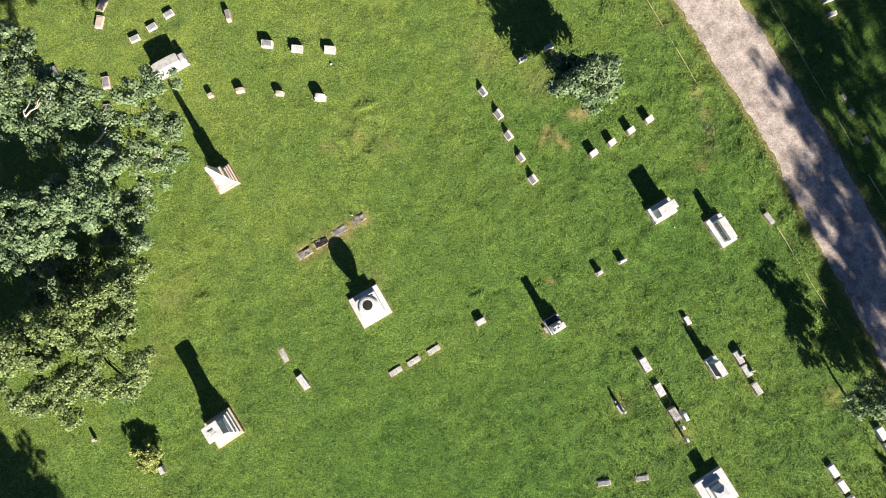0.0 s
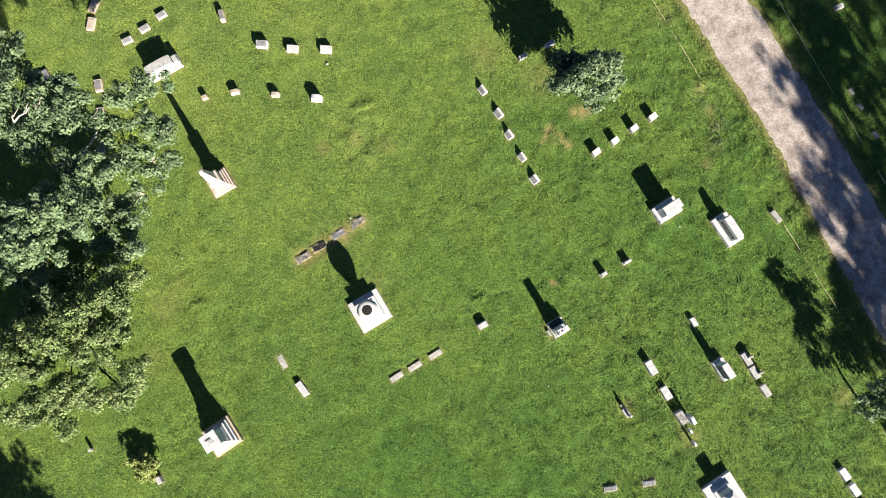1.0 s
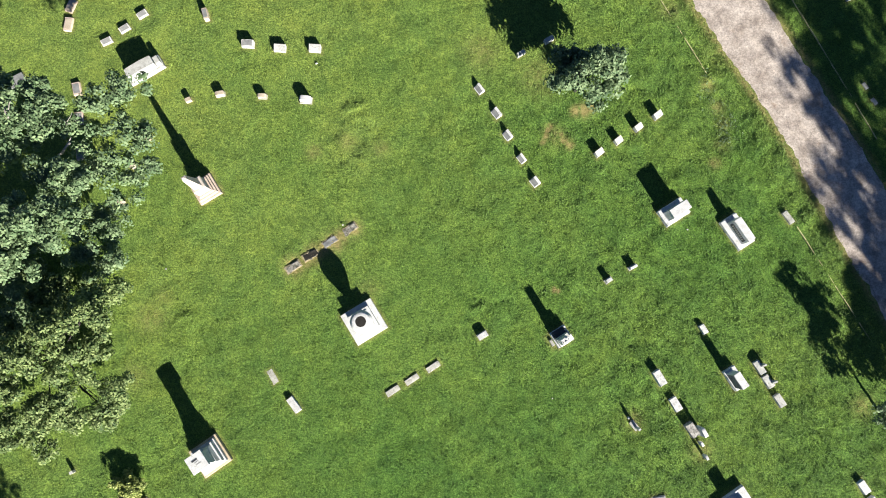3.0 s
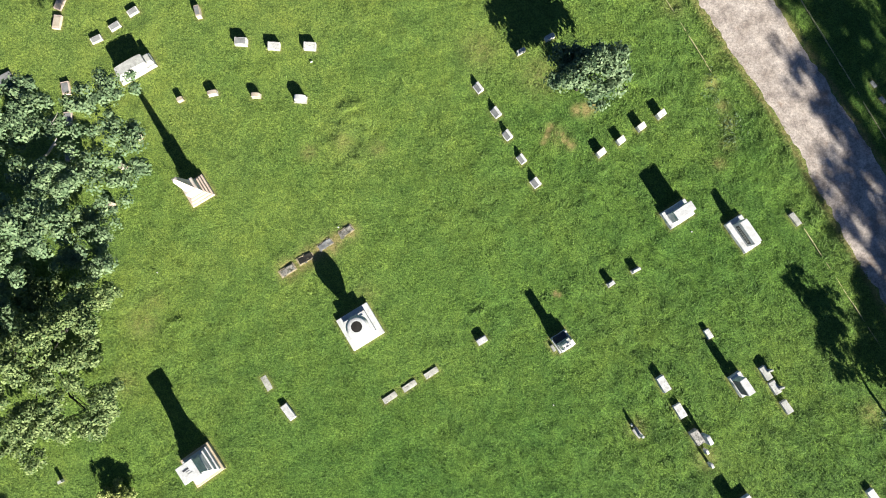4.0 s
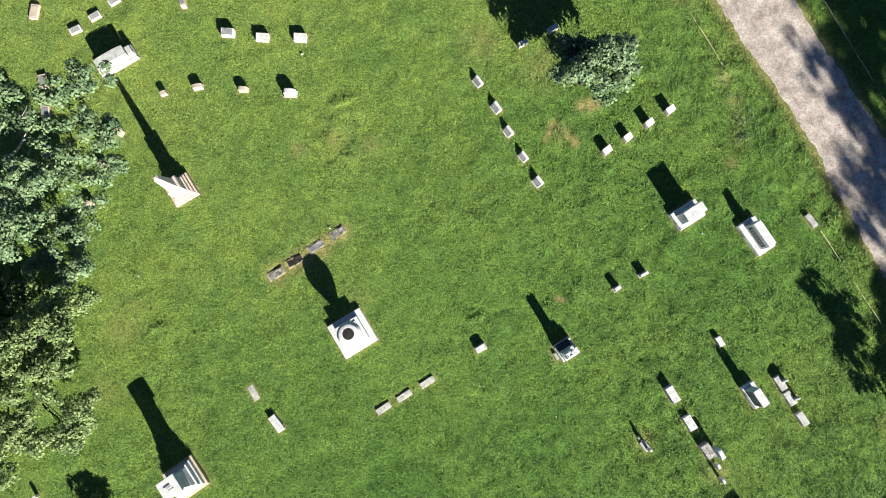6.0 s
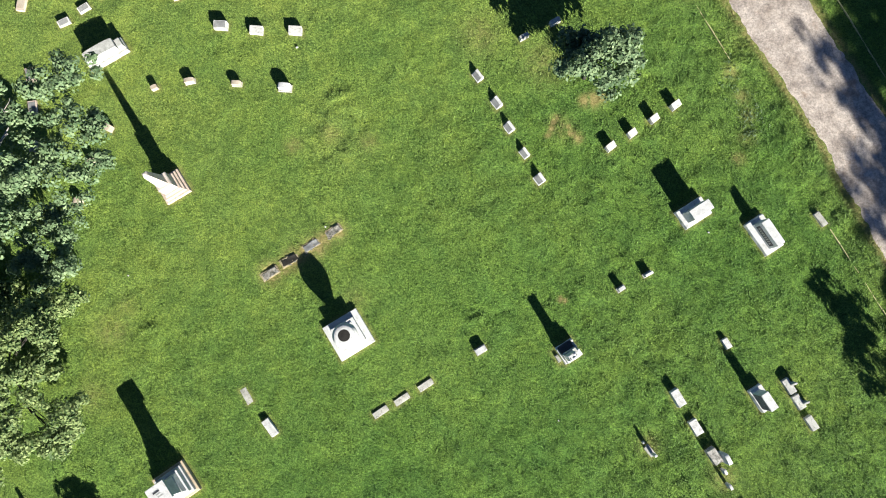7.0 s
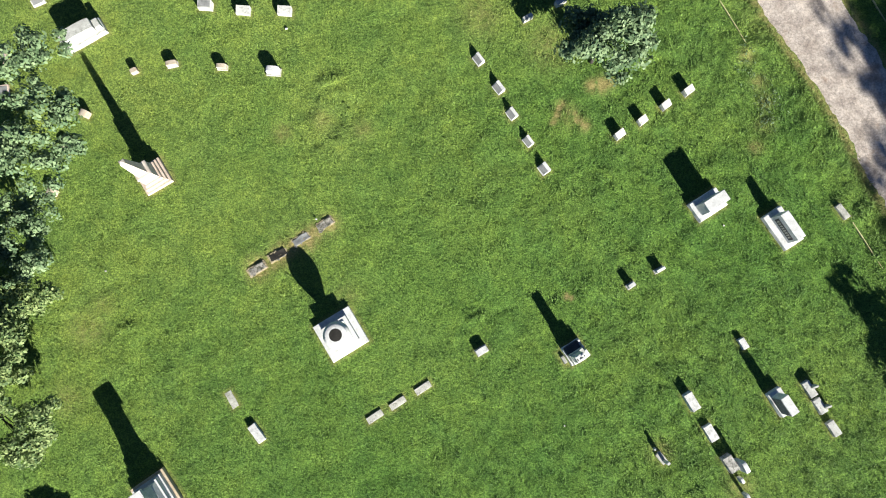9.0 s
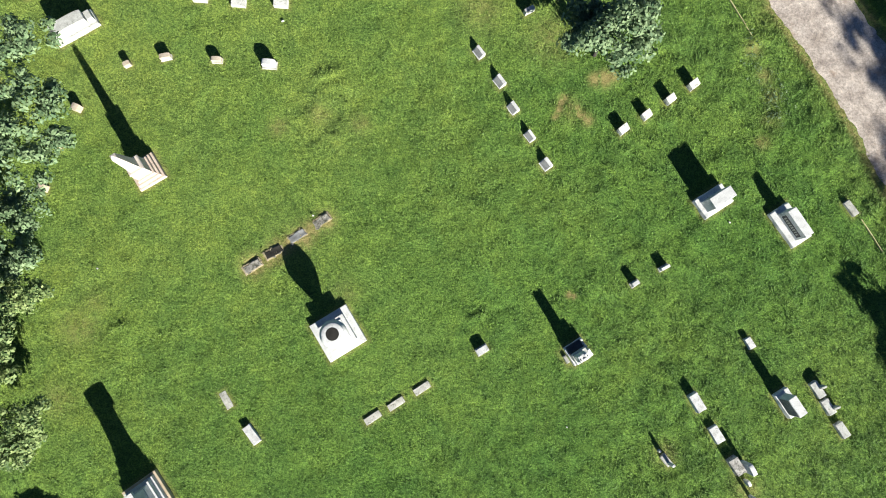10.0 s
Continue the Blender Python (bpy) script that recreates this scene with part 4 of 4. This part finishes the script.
for bough, thick, flat in ((NORTH_BOUGH, 1.25, 0.7), (SOUTH_BOUGH, 1.25, 0.7), (BRIDGE_BOUGH, 1.0, 0.6), (EAST_BOUGH, 0.85, 0.5), (LOW_BOUGH, 1.1, 0.6), (FAR_BOUGH, 1.0, 0.7)):
    oak_lobes += [(x, y, z, r, r * 0.95, r * flat, thick) for x, y, z, r in bough]
oak = tree("oak_tree", (-24.0, 3.5), 2.6, 0.36, oak_lobes, OAK, "large spreading oak with grey-green clumped leaves", "tree", 11, 7.4, 104, 0.33, 0.15, twigs=0.05, least_limb=1.4)
for a, b, r in (((7.79, 3.04, 6.6), (8.48, 3.47, 7.0), 0.06), ((5.18, 3.88, 7.6), (5.83, 4.54, 7.7), 0.045), ((5.18, 3.88, 7.6), (5.23, 4.17, 7.8), 0.04), ((6.17, 4.36, 7.5), (6.04, 4.79, 7.6), 0.035), ((5.92, -0.28, 7.2), (6.65, 0.48, 7.3), 0.035), ((7.9, 4.59, 6.8), (8.36, 4.36, 6.9), 0.02)):
    bm = bmesh.new()
    limb(bm, a, b, r, r * 0.6, 6, 0.3)
    mid = Vector(a).lerp(Vector(b), 0.65)
    limb(bm, mid, mid + Vector((0.25, 0.4, 0.12)), r * 0.6, r * 0.3, 5, 0.25)
    part("dead_branch", bm, DEAD_WOOD, oak, "bare pale dead branch", wear=0)


def leaning_crown(cx, cy, reach, ridge, high, low, dim, count, small, big, seed):
    """Lobes of a crown whose top lies off centre: a long slope towards the sun, a steep side away from it."""
    g = random.Random(seed)
    out = []
    while len(out) < count:
        px, py = g.uniform(-1, 1), g.uniform(-1, 1)
        d = math.hypot(px, py)
        if d > 0.93 + 0.14 * math.sin(5 * math.atan2(py, px) + seed):
            continue
        s = (px * 0.53 - py * 0.848) * reach
        f = (s - ridge) / (reach - ridge) if s > ridge else (ridge - s) / (reach + ridge)
        z = high + (low - high) * f ** 1.1 if s > ridge else dim + (high - dim) * max(0.0, 1 - 3.2 * f)
        z -= 0.28 * (high - low) * d * d
        r = g.uniform(small, big)
        out.append((cx + px * reach, cy + py * reach, max(r * 0.6, z + g.uniform(-0.35, 0.35)), r, r * g.uniform(0.8, 1.1), r * 0.72, 1.5))
    return out


tree("maple_tree", (-18.6, -2.3), 1.8, 0.26, leaning_crown(-18.9, -2.2, 4.5, -0.4, 5.2, 2.0, 1.0, 175, 0.34, 0.66, 4),
     LIME_LEAF, "broad yellow-green tree with fine leaves", "tree", 23, 7.0, 72, 0.28, 0.14, twigs=0.05, least_limb=0.62)
tree("sapling_tree", (7.8, 12.2), 0.9, 0.09, leaning_crown(7.8, 12.25, 1.75, 0.2, 3.9, 2.5, 1.7, 90, 0.28, 0.46, 3) + [(7.8 - 0.25 * k, 12.3 + 0.2 * k, 0.7 + 0.25 * k, 0.35, 0.35, 0.3) for k in range(3)],
     SAPLING, "young grey-green tree standing alone on the lawn", "tree", 31, 9.0, 22, 0.27, 0.185, twigs=0.1)
tree("sapling_tree", (23.4, -5.2), 1.0, 0.07, [(22.55, -4.7, 1.5, 0.55, 0.5, 0.45, 0.7), (22.9, -5.5, 1.2, 0.6, 0.5, 0.45, 0.7), (22.9, -4.1, 2.2, 0.5, 0.5, 0.5, 0.7), (23.5, -5.2, 1.9, 0.8, 0.7, 0.6), (24.0, -4.9, 2.5, 0.8, 0.75, 0.6, 0.8), (23.4, -4.9, 3.1, 0.65, 0.6, 0.6, 0.8), (24.7, -5.5, 1.4, 0.9, 0.8, 0.5), (25.4, -5.0, 1.5, 0.7, 0.7, 0.5, 0.8)],
     SAPLING, "young slender tree beside white markers", "tree", 37, 20.0, 48, 0.23, 0.14)
tree("golden_shrub", (-15.4, -8.85), 0.15, 0.04, leaning_crown(-15.4, -8.85, 0.82, -0.1, 0.5, 0.2, 0.2, 42, 0.16, 0.26, 6),
     GOLD_LEAF, "small golden-leaved shrub on the lawn", "shrub", 41, 46.0, 30, 0.11, 0.09)

# trees across the lane and behind, which shade it
SHADE = [(31.7, -7.1, 6.0, 2.8), (30.2, -1.8, 6.5, 2.2), (33.0, -1.6, 7.0, 3.2), (29.9, 4.6, 7.5, 3.0), (37.8, 2.2, 8.0, 3.6), (41.5, -6.0, 8.0, 3.6), (36.6, -9.4, 6.6, 3.1),
         (33.2, 9.8, 8.0, 3.2), (30.8, -11.8, 5.0, 1.9), (43.0, 5.0, 9.0, 4.0), (38.5, 11.5, 8.5, 3.6), (46.5, -3.0, 9.0, 4.0), (32.7, -11.0, 6.0, 1.7), (31.1, 2.6, 6.0, 1.5)]
for k, (x, y, h, r) in enumerate(SHADE):
    far = (0.85 + 0.1 * math.sin(2.1 * k)) * h  # they stand farther off and taller in line with the sun
    x, y, h = x + 0.53 * 2.356 * far, y - 0.848 * 2.356 * far, h + far
    lobes = [(x + r * 0.5 * math.cos(a + k), y + r * 0.5 * math.sin(a + k), h + 0.5 * math.sin(2.3 * a + k), r * 0.62, r * 0.62, r * 0.5) for a in (0, 1.3, 2.6, 3.8, 5.1)]
    tree("shade_tree", (x, y), h * 0.6, 0.12 + 0.012 * h, lobes + [(x, y, h + r * 0.5, r * 0.6, r * 0.6, r * 0.45)], LIME_LEAF, "tall leafy tree standing across the lane", "tree", 60 + k, {0: 3.3, 1: 2.0, 2: 3.0, 3: 3.6, 8: 5.0, 12: 5.0}.get(k, 3.8), 34, 0.34, 0.24, "trees across the lane", 0.05)
tree("slim_tree", (28.7, -14.2), 0.4, 0.05, [(28.7, -14.2, 0.9, 0.4, 0.4, 0.6), (28.7, -14.2, 1.8, 0.36, 0.36, 0.6), (28.7, -14.2, 2.6, 0.26, 0.26, 0.5)], SAPLING, "slim young tree standing on the lawn", "tree", 95, 30.0, 30, 0.14, 0.12)
tree("shade_tree", (-16.2, -22.4), 3.0, 0.3, [(-16.2, -22.4, 5.2, 2.6, 2.6, 1.9), (-17.8, -21.6, 4.8, 1.8, 1.8, 1.4), (-14.8, -23.0, 4.6, 1.8, 1.8, 1.4)], LIME_LEAF, "tall leafy tree at the lawn's edge", "tree", 91, 9.0, 40, 0.36, 0.24, "", 0.05)


def pebble(x, y, r, label):
    """A small pale stone lying in the grass."""
    bm = bmesh.new()
    bmesh.ops.create_icosphere(bm, subdivisions=2, radius=r, matrix=Matrix.Diagonal((1.0, 0.8, 0.6, 1.0)))
    ob = part("pebble", bm, MARBLE, None, label, wear=r * 0.3)
    ob.matrix_basis = pose(x, y, r * 0.35, 0, 0, x * 77)
    tagged(ob, category="stone", group="loose stones")


for x, y, r in ((-6.56, 13.62, 0.07), (6.17, -4.55, 0.04), (13.7, 4.4, 0.05), (-14.23, 2.21, 0.05), (-4.95, 4.6, 0.05)):
    pebble(x, y, r, "small pale stone lying in the grass")

def weeds(x, y, reach, count, seed):
    """A low patch of broad-leaved weeds in the rough grass."""
    g = np.random.default_rng(seed)
    at = np.stack([x + g.normal(0, reach * 0.5, count), y + g.normal(0, reach, count), np.full(count, 0.02)], -1)
    at[:, 2] += swell(at[:, 0], at[:, 1])
    ob = quick_mesh("weeds", leaves(at, 7, 0.08, 0.07, seed), 4, OAK, kind="stuff")
    tagged(ob, "low grey-green weeds growing in rough grass", "weeds")


weeds(16.2, 10.2, 0.7, 70, 5)
weeds(15.2, 12.3, 0.5, 30, 8)

# ---- lawn ----
build_ground()
build_grass()
